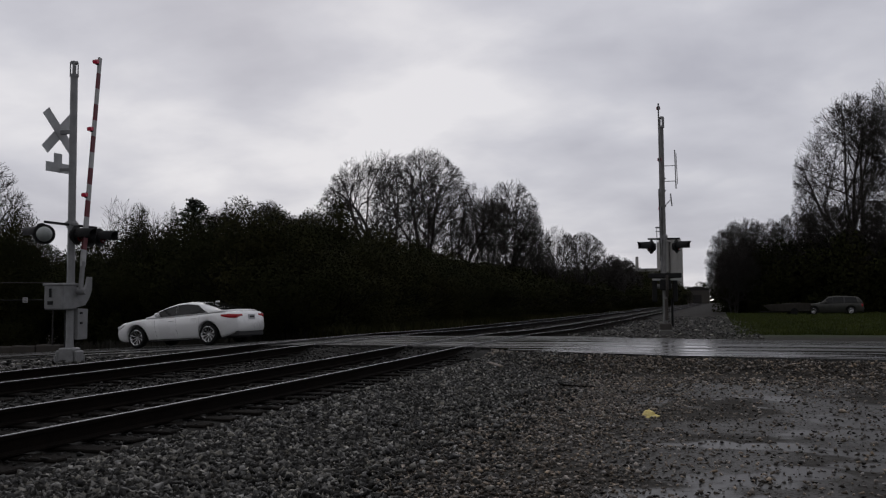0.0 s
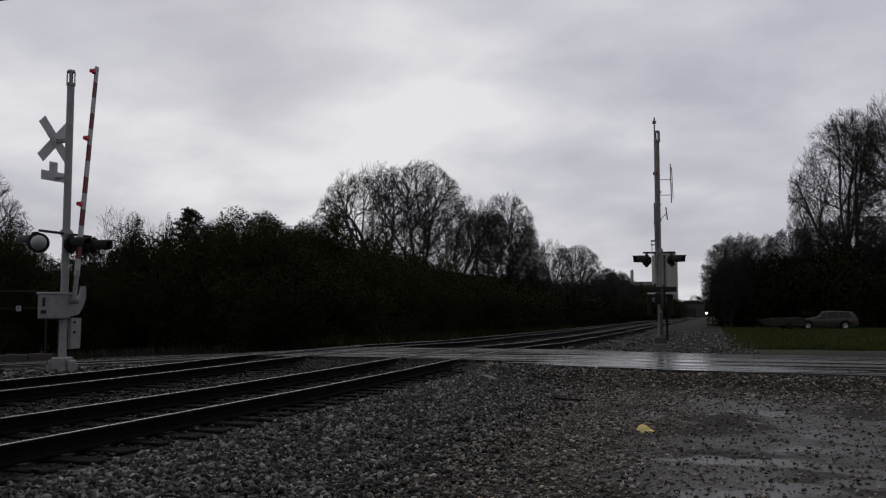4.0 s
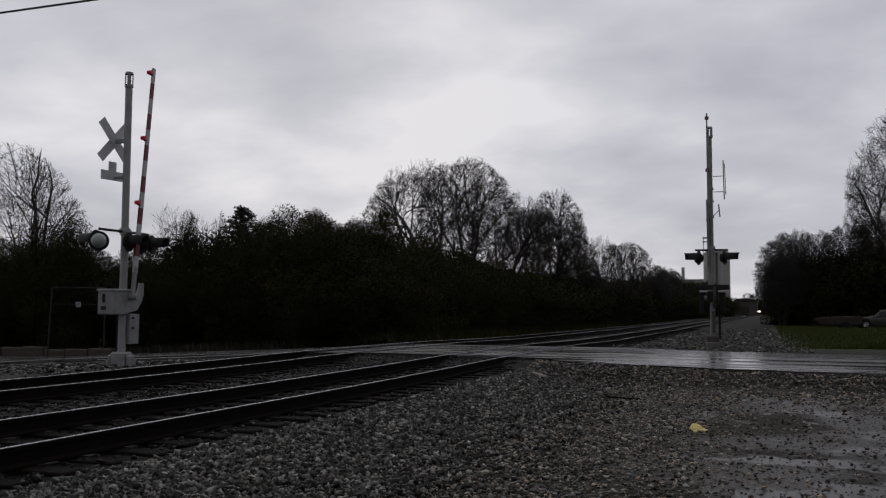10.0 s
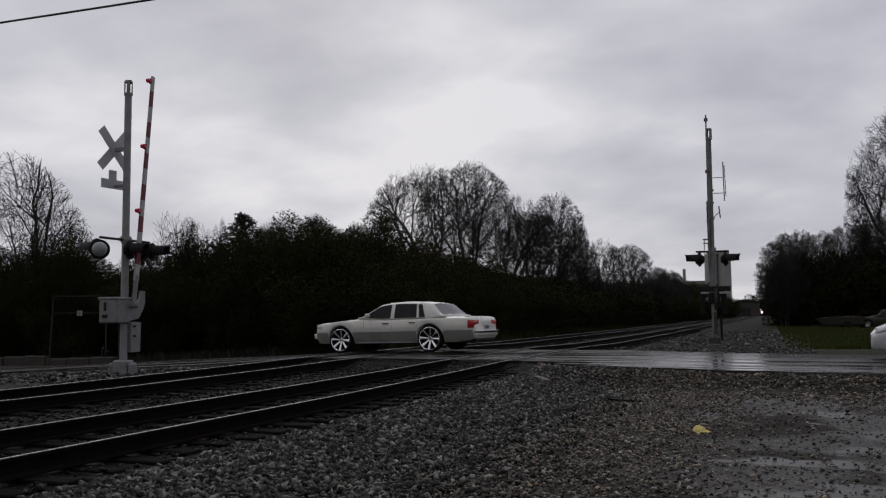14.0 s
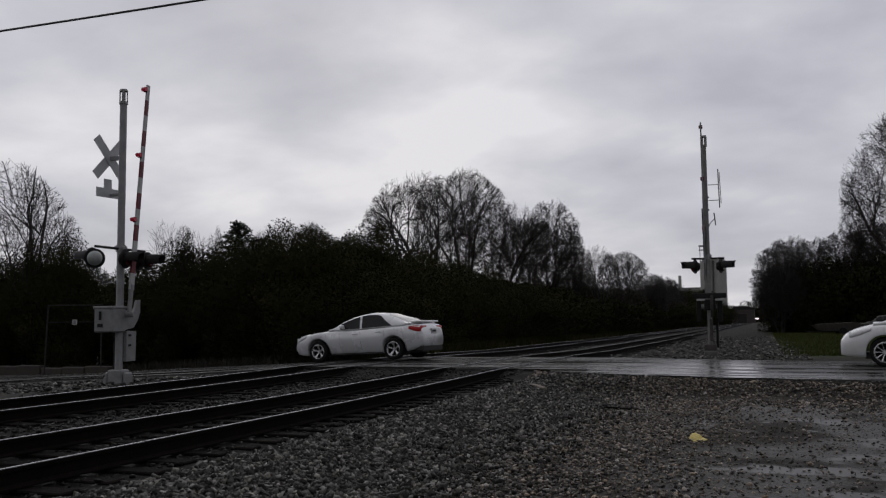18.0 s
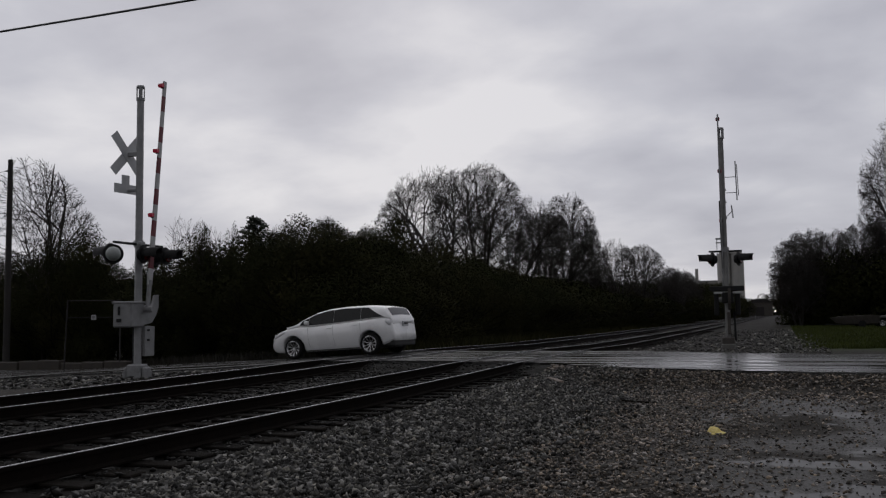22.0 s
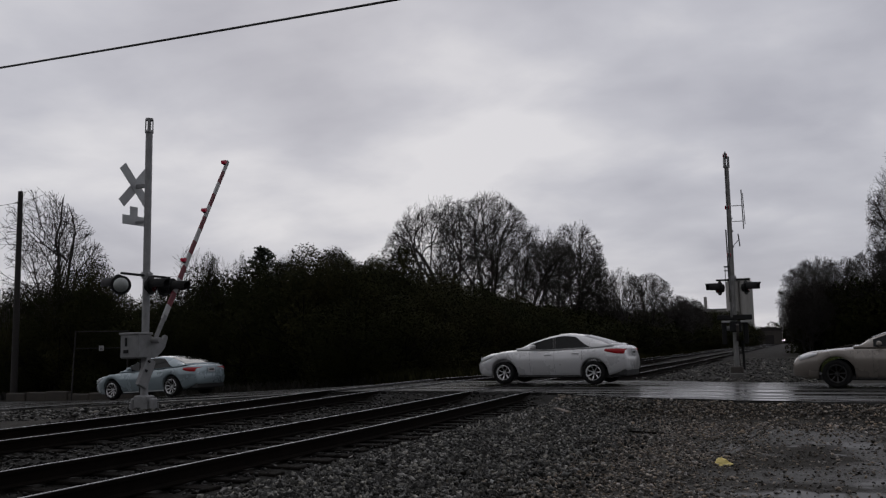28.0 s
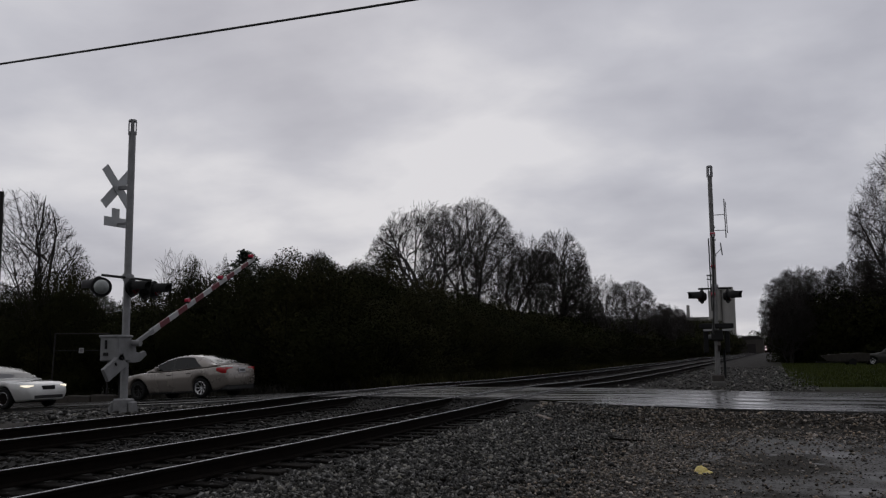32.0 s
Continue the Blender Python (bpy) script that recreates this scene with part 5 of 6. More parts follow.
def build_train():
    t = tagged(new("locomotive"), "approaching locomotive with three lit headlights, far off", "locomotive")
    bm = box(-1.5, 1.5, 3.2, 17, 1.3, 4.3, 0.15)
    part("hood", bm, MAT["black"], t)
    part("cab", box(-1.55, 1.55, 1.4, 3.4, 1.3, 4.6, 0.2), MAT["black"], t)
    part("nose", box(-0.9, 0.9, 0, 1.5, 1.3, 3.0, 0.15), MAT["black"], t)
    part("windscreen", box(-1.25, 1.25, 1.36, 1.42, 3.4, 4.1), MAT["glass"], t)
    part("frame", box(-1.5, 1.5, -0.3, 17.5, 0.9, 1.3, 0.03), MAT["steel"], t)
    part("pilot", box(-1.4, 1.4, -0.45, -0.25, 0.2, 1.0, 0.03), MAT["black"], t)
    for y in (3, 13.5):
        part("bogie", box(-1.3, 1.3, y - 1.7, y + 1.7, 0.25, 0.9, 0.1), MAT["black"], t)
    part("headlight", tube((0, 1.30, 4.35), (0, 1.2, 4.35), 0.75, n=16), MAT["train_light"], t, "bright white headlight")
    for x in (-0.85, 0.85):
        part("ditch_light", tube((x, -0.35, 2.0), (x, -0.48, 2.0), 0.62, n=14), MAT["train_light"], t, "bright white ditch light")
    return t


build_equipment()
build_small()
build_silo()
TRAIN = build_train()

# ---- cars: local -x is forward, the origin is on the ground midway between the axles ----


def build_car(spec):
    W2, wb, rad = spec["width"] / 2, spec["wheelbase"] / 2, spec["radius"]
    top_line, roof_line, belt = spec["top"], spec["roof"], spec["top"]
    x0, x1 = top_line[0][0], top_line[-1][0]
    base, arch = spec.get("clear", 0.20), rad + spec.get("gap", 0.07)
    body_m = spec["paint"]
    car = tagged(new("car"), spec["label"], "car", "cars on the road" if "group" not in spec else spec["group"])

    def soft_line(table, x):
        return (interp(table, x - 0.05) + 2 * interp(table, x) + interp(table, x + 0.05)) / 4

    def half(x):
        d = min(x - x0, x1 - x)
        nose = max(0.0, 1 - d / spec.get("taper", 0.62))
        return W2 * (1 - 0.27 * nose ** 2.6)

    def low(x):
        z = base
        z += spec.get("rear_rise", 0.13) * smooth(0.75, 0.0, x1 - x)
        d = min(x - x0, x1 - x)
        z += 0.045 * max(0.0, 1 - d / 0.4) ** 1.5
        for xw in (-wb, wb):
            if abs(x - xw) < arch:
                z = max(z, rad + math.sqrt(arch * arch - (x - xw) ** 2))
        return z

    xs = set(np.linspace(x0, x1, 90))
    for xw in (-wb, wb):
        xs |= {xw + arch * math.cos(math.pi * k / 14) * 0.9999 for k in range(15)} | {xw - arch - 0.004, xw + arch + 0.004}
    xs = sorted(xs)

    def section(x):
        w, zb, zt = half(x), low(x), soft_line(top_line, x)
        zb = min(zb, zt - 0.06)
        hgt = zt - zb
        crease = min(zt - 0.10 if hgt > 0.3 else zt - hgt * 0.3, zt - 0.02)
        zt -= 0.045
        def tuck(z):
            return 0.17 * max(0.0, 1 - (z - base) / (0.60 * (zt - base))) ** 1.3
        zs = [zb + 0.004, zb + hgt * 0.12, zb + hgt * 0.30, zb + hgt * 0.52]
        return [(0, zb), (w - 0.16 - tuck(zb), zb)] + [(w - tuck(z) - (0.015 if k == 0 else 0), z) for k, z in enumerate(zs)] + [(w - 0.012, crease),
                (w - 0.05, zt - 0.03), (w - 0.14, zt), (w * 0.5, zt + 0.018), (0, zt + 0.026)]

    def loft(xs, sec, cap=True):
        v, f = [], []
        rings = [sec(x) for x in xs]
        k = len(rings[0])
        for x, r in zip(xs, rings):
            full = r + [(-y, z) for y, z in reversed(r[1:-1])]
            v += [(x, y, z) for y, z in full]
        n = 2 * k - 2
        for i in range(len(xs) - 1):
            f += [(i * n + j, i * n + (j + 1) % n, (i + 1) * n + (j + 1) % n, (i + 1) * n + j) for j in range(n)]
        if cap:
            f += [tuple(range(n - 1, -1, -1)), tuple((len(xs) - 1) * n + j for j in range(n))]
        return mesh_of("body", v, f, True)
    body = part("body", loft(xs, section), body_m, car)

    # lower flank skin: the shade of the tuck-under painted as a darker colour
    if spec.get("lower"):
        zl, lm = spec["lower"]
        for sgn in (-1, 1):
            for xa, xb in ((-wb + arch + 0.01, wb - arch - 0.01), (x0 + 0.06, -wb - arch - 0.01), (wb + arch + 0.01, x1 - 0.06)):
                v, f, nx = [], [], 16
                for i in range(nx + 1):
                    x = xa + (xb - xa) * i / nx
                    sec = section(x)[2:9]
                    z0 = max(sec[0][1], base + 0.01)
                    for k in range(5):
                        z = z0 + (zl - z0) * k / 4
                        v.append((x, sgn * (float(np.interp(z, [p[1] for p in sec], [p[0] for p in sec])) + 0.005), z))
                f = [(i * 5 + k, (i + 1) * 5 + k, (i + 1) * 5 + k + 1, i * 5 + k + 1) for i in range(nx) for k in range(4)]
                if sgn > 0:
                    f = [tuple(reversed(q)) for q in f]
                part("lower_panel", mesh_of("lower_panel", v, f, True), lm, car, "lower body panel with the flank's shade in its colour")

    # cabin
    r0, r1 = roof_line[0][0], roof_line[-1][0]
    tall = max(z for _, z in roof_line)

    def cabin(x):
        zt, zr = soft_line(top_line, x), max(soft_line(roof_line, x) - 0.035, soft_line(top_line, x) + 0.012)
        w = half(x) - 0.062
        zt -= 0.03
        up = min(1.0, (zr - zt) / (tall - 0.92))
        wr = w - 0.02 - (w - 0.02 - W2 * spec.get("roofw", 0.66)) * up
        return zt, zr, w, wr

    def cabin_section(x):
        zt, zr, w, wr = cabin(x)
        h = zr - zt
        return [(0, zt - 0.02), (w, zt - 0.02), (w, zt), ((w * 0.55 + (wr + 0.04) * 0.45), zt + h * 0.5), (wr + 0.03, zr - min(0.07, h * 0.4)), (wr - 0.03, zr - min(0.02, h * 0.2)),
                (wr * 0.5, zr + 0.012), (0, zr + 0.018)]
    part("roof", loft(list(np.linspace(r0, r1, 56)), cabin_section), body_m, car)

    def side_y(x, z):
        zt, zr, w, wr = cabin(x)
        t = min(1.0, max(0.0, (z - zt) / max(zr - zt, 0.01)))
        return w + (wr + 0.035 - w) * t + 0.012

    def side_pane(name, xa, xb, lean_a, lean_b, sgn, lift=0.005, drop=0.062, mat="glass"):
        v, f = [], []
        nx, nz = 14, 5
        for i in range(nx + 1):
            for k in range(nz + 1):
                t = k / nz
                x = (xa + lean_a * t) * (1 - i / nx) + (xb + lean_b * t) * i / nx
                zt, zr, _, _ = cabin(x)
                z0, z1 = zt + lift, max(zr - drop, zt + lift + 0.004)
                z = z0 + (z1 - z0) * t
                v.append((x, sgn * side_y(x, z), z))
        q = nz + 1
        f = [(i * q + k, (i + 1) * q + k, (i + 1) * q + k + 1, i * q + k + 1) for i in range(nx) for k in range(nz)]
        if sgn > 0:
            f = [tuple(reversed(p)) for p in f]
        return part(name, mesh_of(name, v, f, True), MAT[mat], car)
    for sgn in (-1, 1):
        for xa, xb, la, lb in spec["panes"]:
            side_pane("side_window", xa, xb, la, lb, sgn)
        if spec.get("dark_pillars", True):
            for (_, xb, _, lb), (xa, _, la, _) in zip(spec["panes"], spec["panes"][1:]):
                side_pane("pillar_trim", xb + 0.004, xa - 0.004, lb, la, sgn, mat="trim")

    def screen(name, xa, xb):
        v, f = [], []
        nx, ny = 9, 10
        for i in range(nx + 1):
            x = xa + (xb - xa) * i / nx
            zt, zr, w, wr = cabin(x)
            for k in range(ny + 1):
                u = -1 + 2 * k / ny
                y = u * (wr - 0.10)
                edge = max(zr - min(0.02, (zr - zt) * 0.2), zt)
                v.append((x, y, edge + (zr + 0.018 - edge) * (1 - u * u * 0.75) + 0.008))
        q = ny + 1
        f = [(i * q + k, i * q + k + 1, (i + 1) * q + k + 1, (i + 1) * q + k) for i in range(nx) for k in range(ny)]
        part(name, mesh_of(name, v, f, True), MAT["screen_glass"], car)
    screen("windscreen", *spec["front_glass"])
    screen("rear_window", *spec["rear_glass"])

    # seams, handles, mirrors, sills
    def strip_side(name, xa, za, xb, zb, wide, mat, sgn, out=0.006, parent=car):
        n = 8
        v = []
        for i in range(n + 1):
            t = i / n
            x, z = xa + (xb - xa) * t, za + (zb - za) * t
            sec = section(x)[2:9]
            y = float(np.interp(z, [p[1] for p in sec], [p[0] for p in sec]))
            dx, dz = (wide / 2, 0) if abs(zb - za) > abs(xb - xa) else (0, wide / 2)
            for s in (-1, 1):
                v.append((x + s * dx, sgn * (y + out), z + s * dz))
        f = [(i * 2, i * 2 + 1, i * 2 + 3, i * 2 + 2) for i in range(n)]
        return part(name, mesh_of(name, v, f), MAT[mat], parent)
    for sgn in (-1, 1):
        for xd in spec["seams"]:
            strip_side("door_seam", xd, base + 0.12, xd, soft_line(top_line, xd) - 0.03, 0.006, "trim", sgn, 0.003)
        for xh in spec["handles"]:
            z = soft_line(top_line, xh) - 0.17
            y = half(xh) - 0.012
            part("door_handle", box(xh - 0.10, xh + 0.10, sgn * y - 0.03, sgn * y + 0.03, z - 0.018, z + 0.018, 0.01), MAT["trim"] if spec.get("dark_handles") else body_m, car)
        # a pale sill is chrome with the sky's reflection put into its colour
        strip_side("sill_trim", -wb + arch + 0.03, base + 0.03, wb - arch - 0.03, base + 0.03, 0.035, spec.get("sill", "trim"), sgn)
        if spec.get("moulding"):
            for xa, xb in ((-wb + arch + 0.03, wb - arch - 0.03), (x0 + 0.25, -wb - arch - 0.03), (wb + arch + 0.03, x1 - 0.25)):
                # bright moulding: sky reflection in the chrome painted as a pale colour
                strip_side("side_moulding", xa, spec["moulding"], xb, spec["moulding"], 0.03, "signback_skylit_trim" if spec.get("bright") else "trim", sgn, 0.012)
        xm = spec["mirror"]
        zt = soft_line(top_line, xm)
        bm = box(xm - 0.055, xm + 0.06, sgn * (W2 + 0.05) - 0.08, sgn * (W2 + 0.05) + 0.08, zt - 0.005, zt + 0.105, 0.03)
        bm_box(bm, xm - 0.03, xm + 0.03, sgn * (W2 - 0.04) - 0.09, sgn * (W2 - 0.04) + 0.09, zt - 0.01, zt + 0.04)
        part("wing_mirror", bm, body_m, car)

    # lamps wrap round the corners of the body
    def wrap(name, xa, xb, za, zb, sgn, mat, end, inner):
        """A lamp band on the flank from xa to xb that turns on to the end face as far in as inner."""
        back = 1 if end > 0 else -1
        while soft_line(top_line, end) < zb + 0.03 and abs(end - (x1 if back > 0 else x0)) < 0.6:
            end -= 0.02 * back
        shift = end - (x1 if back > 0 else x0)
        def flank(x, z):
            sec = section(x)[2:9]
            return float(np.interp(z, [p[1] for p in sec], [p[0] for p in sec]))
        rise = 0.0 if spec.get("square_lamps") else spec.get("lamp_rise", 0.09) if back < 0 else 0.03
        pts = [(x + shift, None) for x in np.linspace(xa, xb, 7)] + [(end + 0.012 * back, y) for y in np.linspace(half(end) - 0.03, inner, 5)]
        v, f = [], []
        mid = za + (zb - za) * 0.62
        for i, (x, y) in enumerate(pts):
            k = 1.0 if spec.get("square_lamps") else 0.45 + 0.55 * min(1.0, i / 4)
            up = rise * max(0.0, 1 - i / 6)
            for z, o in ((mid + (za - mid) * k, 0.008), (mid, 0.012), (mid + (zb - mid) * k, 0.006)):
                if y is None:
                    z = min(z + up, soft_line(top_line, x) - 0.055)
                    v.append((x, sgn * (flank(x, z) + o), z))
                else:
                    v.append((x + o * back * 0.5, sgn * y, z))
        n = len(pts)
        f = [(i * 3 + k, i * 3 + k + 1, i * 3 + k + 4, i * 3 + k + 3) for i in range(n - 1) for k in range(2)]
        o = part(name, mesh_of(name, v, f, True), MAT[mat], car)
        s = o.modifiers.new("thick", "SOLIDIFY")
        s.thickness, s.offset = 0.010, 0
        return o
    hl, tl = spec["headlamp"], spec["taillamp"]
    for sgn in (-1, 1):
        wrap("headlight", x0 + hl[0], x0 + 0.02, hl[1], hl[2], sgn, "headlight_on" if spec.get("lit") else "headlight", x0, half(x0) - hl[3])
        wrap("taillight", x1 - tl[0], x1 - 0.02, tl[1], tl[2], sgn, spec.get("tail_mat", "taillight"), x1, half(x1) - tl[3])
    g = spec["grille"]
    part("grille", box(x0 - 0.012, x0 + 0.05, -g[0], g[0], g[1], g[2], 0.01), MAT[spec.get("grille_mat", "trim")], car)
    part("front_intake", box(x0 - 0.006, x0 + 0.12, -0.55, 0.55, 0.27, 0.38, 0.01), MAT["trim"], car)
    pl = part("number_plate", box(x1 - 0.02, x1 + 0.018, -0.16, 0.16, spec["plate"], spec["plate"] + 0.15, 0.005), MAT["plate"], car)
    part("plate_bar", box(x1 + 0.019, x1 + 0.022, -0.12, 0.12, spec["plate"] + 0.05, spec["plate"] + 0.10), MAT["trim"], pl)
    part("rear_valance", box(x1 - 0.62, x1 - 0.03, -W2 * 0.74, W2 * 0.74, base + 0.02, base + 0.19, 0.03), MAT["trim"], car)
    part("underbody", box(x0 + 0.5, x1 - 0.5, -W2 + 0.22, W2 - 0.22, base - 0.03, base + 0.10, 0.02), MAT["trim"], car)
    if spec.get("spoiler"):
        a, z = spec["spoiler"]
        part("spoiler", box(a - 0.14, a + 0.10, -W2 * 0.78, W2 * 0.78, z, z + 0.05, 0.02), body_m, car)
    if spec.get("fin"):
        a, z = spec["fin"]
        part("roof_fin", box(a - 0.09, a + 0.09, -0.025, 0.025, z, z + 0.06, 0.02), body_m, car)
    if spec.get("bumper"):
        z0, z1 = spec["bumper"]
        part("bumper", box(x0 - 0.05, x0 + 0.20, -W2 * 0.84, W2 * 0.84, z0, z1, 0.03), body_m, car)
        part("bumper", box(x1 - 0.20, x1 + 0.03, -W2 * 0.80, W2 * 0.80, z0, z1, 0.03), body_m, car)
    for bz in spec.get("bumper_strips", ()):
        part("bumper_strip", box(x0 - 0.085, x0 + 0.10, -W2 * 0.81, W2 * 0.81, bz - 0.03, bz + 0.03, 0.012), MAT["chrome"], car)
        part("bumper_strip", box(x1 - 0.10, x1 + 0.065, -W2 * 0.81, W2 * 0.81, bz - 0.03, bz + 0.03, 0.012), MAT["chrome"], car)

    wheels = []
    tyre_me, rim_me, hub_me = wheel_meshes(rad, spec["rim"], spec["spokes"], spec.get("spoke_w", 0.05))
    rim_mat = MAT[spec.get("rim_mat", "alloy")]
    dark_rim = rim_me.copy()
    for sgn in (-1, 1):
        for xw in (-wb, wb):
            wheel = new("wheel")
            wheel.parent = car
            t = part("tyre", tyre_me, MAT["rubber"], wheel)
            r = part("rim", *((rim_me, rim_mat) if xw > 0 or "front_rim" not in spec else (dark_rim, MAT[spec["front_rim"]])), wheel)
            part("brake_drum", hub_me, MAT["rail"], wheel)
            flip = Matrix.Rotation(math.pi, 4, "Z") if sgn > 0 else Matrix.Identity(4)
            r.matrix_basis = flip
            wheel.location = (xw, sgn * (W2 - 0.115), rad)
            wheels.append(wheel)
    return car, wheels, rad


def wheel_meshes(rad, rim, spokes, sw):
    """Tyre, spoked rim (its face to local -y) and the dark drum behind the spokes."""
    def lathe(profile, n=36):
        v, f = [], []
        k = len(profile)
        for i in range(n):
            g = 2 * math.pi * i / n
            v += [(r * math.cos(g), y, r * math.sin(g)) for y, r in profile]
        for i in range(n):
            j = (i + 1) % n
            f += [(i * k + q, j * k + q, j * k + (q + 1) % k, i * k + (q + 1) % k) for q in range(k)]
        return v, f
    tv, tf = lathe([(-0.085, rim), (-0.105, rim + (rad - rim) * 0.4), (-0.098, rad - 0.02), (-0.075, rad), (0.075, rad), (0.098, rad - 0.02), (0.10, rim)])
    tyre = mesh_of("tyre", tv, tf, True)
    bm = bmesh.new()
    rv, rf = lathe([(-0.098, rim + 0.004), (-0.105, rim - 0.008), (-0.088, rim - 0.022), (-0.03, rim - 0.03), (-0.03, rim - 0.018), (-0.085, rim - 0.004)])
    ring = [bm.verts.new(p) for p in rv]
    for q in rf:
        bm.faces.new([ring[i] for i in q])
    # dished spokes: ridged, and wider at the rim
    for k in range(spokes):
        g = 2 * math.pi * k / spokes
        c, n = math.cos(g), math.sin(g)
        out = rim - 0.010
        base = [(-sw * 0.30, -0.010, 0.045), (0, -0.014, 0.045), (sw * 0.30, -0.010, 0.045),
                (-sw * 0.62, -0.088, out), (0, -0.092, out), (sw * 0.62, -0.088, out),
                (-sw * 0.30, 0.004, 0.045), (sw * 0.30, 0.004, 0.045), (-sw * 0.62, -0.062, out), (sw * 0.62, -0.062, out)]
        q = [bm.verts.new((x * c + z * n, y, -x * n + z * c)) for x, y, z in base]
        for ids in ((0, 1, 4, 3), (1, 2, 5, 4), (0, 3, 8, 6), (2, 7, 9, 5), (6, 8, 9, 7)):
            bm.faces.new([q[i] for i in ids])
    bm_tube(bm, (0, -0.040, 0), (0, 0.0, 0), 0.040, 0.058, 14)
    rim_me = bpy.data.meshes.new("rim")
    bmesh.ops.recalc_face_normals(bm, faces=bm.faces)
    bm.to_mesh(rim_me)
    bm.free()
    bm = tube((0, 0.012, 0), (0, 0.095, 0), rim - 0.02, n=24)
    hub = bpy.data.meshes.new("drum")
    bm.to_mesh(hub)
    bm.free()
    return tyre, rim_me, hub


def sedan(label, colour, metallic, length, width, height, wheelbase, front, radius, rim, spokes, **more):
    """A modern four-door from a few sizes. front: overhang from the front axle to the nose."""
    wb = wheelbase / 2
    x0 = -wb - front
    x1 = x0 + length - 0.10
    deck = more.pop("deck", 1.02)
    hood = more.pop("hood", 0.93)
    cowl = more.pop("cowl", -wb + 0.50)
    tail = more.pop("tail", x1 - 0.40)
    nose = more.pop("nose", 0.62)
    belt = more.pop("belt", 0.96)
    lead, rear = more.pop("roof_front", cowl + 0.72), more.pop("roof_rear", tail - 0.80)
    spec = dict(
        label=label, paint=paint("paint_" + label.split()[0] + "_" + label.split()[1], colour, metallic),
        width=width, wheelbase=wheelbase, radius=radius, rim=rim, spokes=spokes,
        top=[(x0, nose - 0.02), (x0 + 0.03, nose + 0.05), (x0 + 0.13, nose + 0.14), (x0 + 0.38, hood - 0.10), (-wb + 0.05, hood - 0.025), (cowl, hood + 0.005), (0, belt), (tail - 0.25, belt + 0.065), (tail, deck), (x1 - 0.10, deck - 0.02), (x1 - 0.03, deck - 0.10), (x1, deck - 0.34)],
        roof=[(cowl - 0.12, hood - 0.02), (cowl + 0.25, hood + (height - hood) * 0.46), (lead, height - 0.085), (lead + 0.36, height - 0.015), ((lead + rear) / 2 + 0.05, height), (rear - 0.30, height - 0.015), (rear, height - 0.06), ((rear + tail) / 2 + 0.05, height - 0.05 - (height - 0.05 - deck) * 0.48), (tail + 0.06, deck - 0.01)],
        panes=[(cowl + 0.30, 0.17, 0.0, -0.03), (0.24, tail - 0.54, -0.03, -0.42)],
        front_glass=(cowl - 0.02, lead - 0.02), rear_glass=(rear + 0.02, tail - 0.06),
        seams=(cowl + 0.28, 0.205, wb - 0.40 + 0.10), handles=(0.02, wb - 0.48), mirror=cowl + 0.42,
        headlamp=(0.40, nose - 0.03, nose + 0.095, 0.30), taillamp=(0.30, deck - 0.26, deck - 0.10, 0.22), grille=(0.34, nose - 0.16, nose - 0.04), plate=deck - 0.34)
    spec.update(more)
    return build_car(spec)


CARS = {}


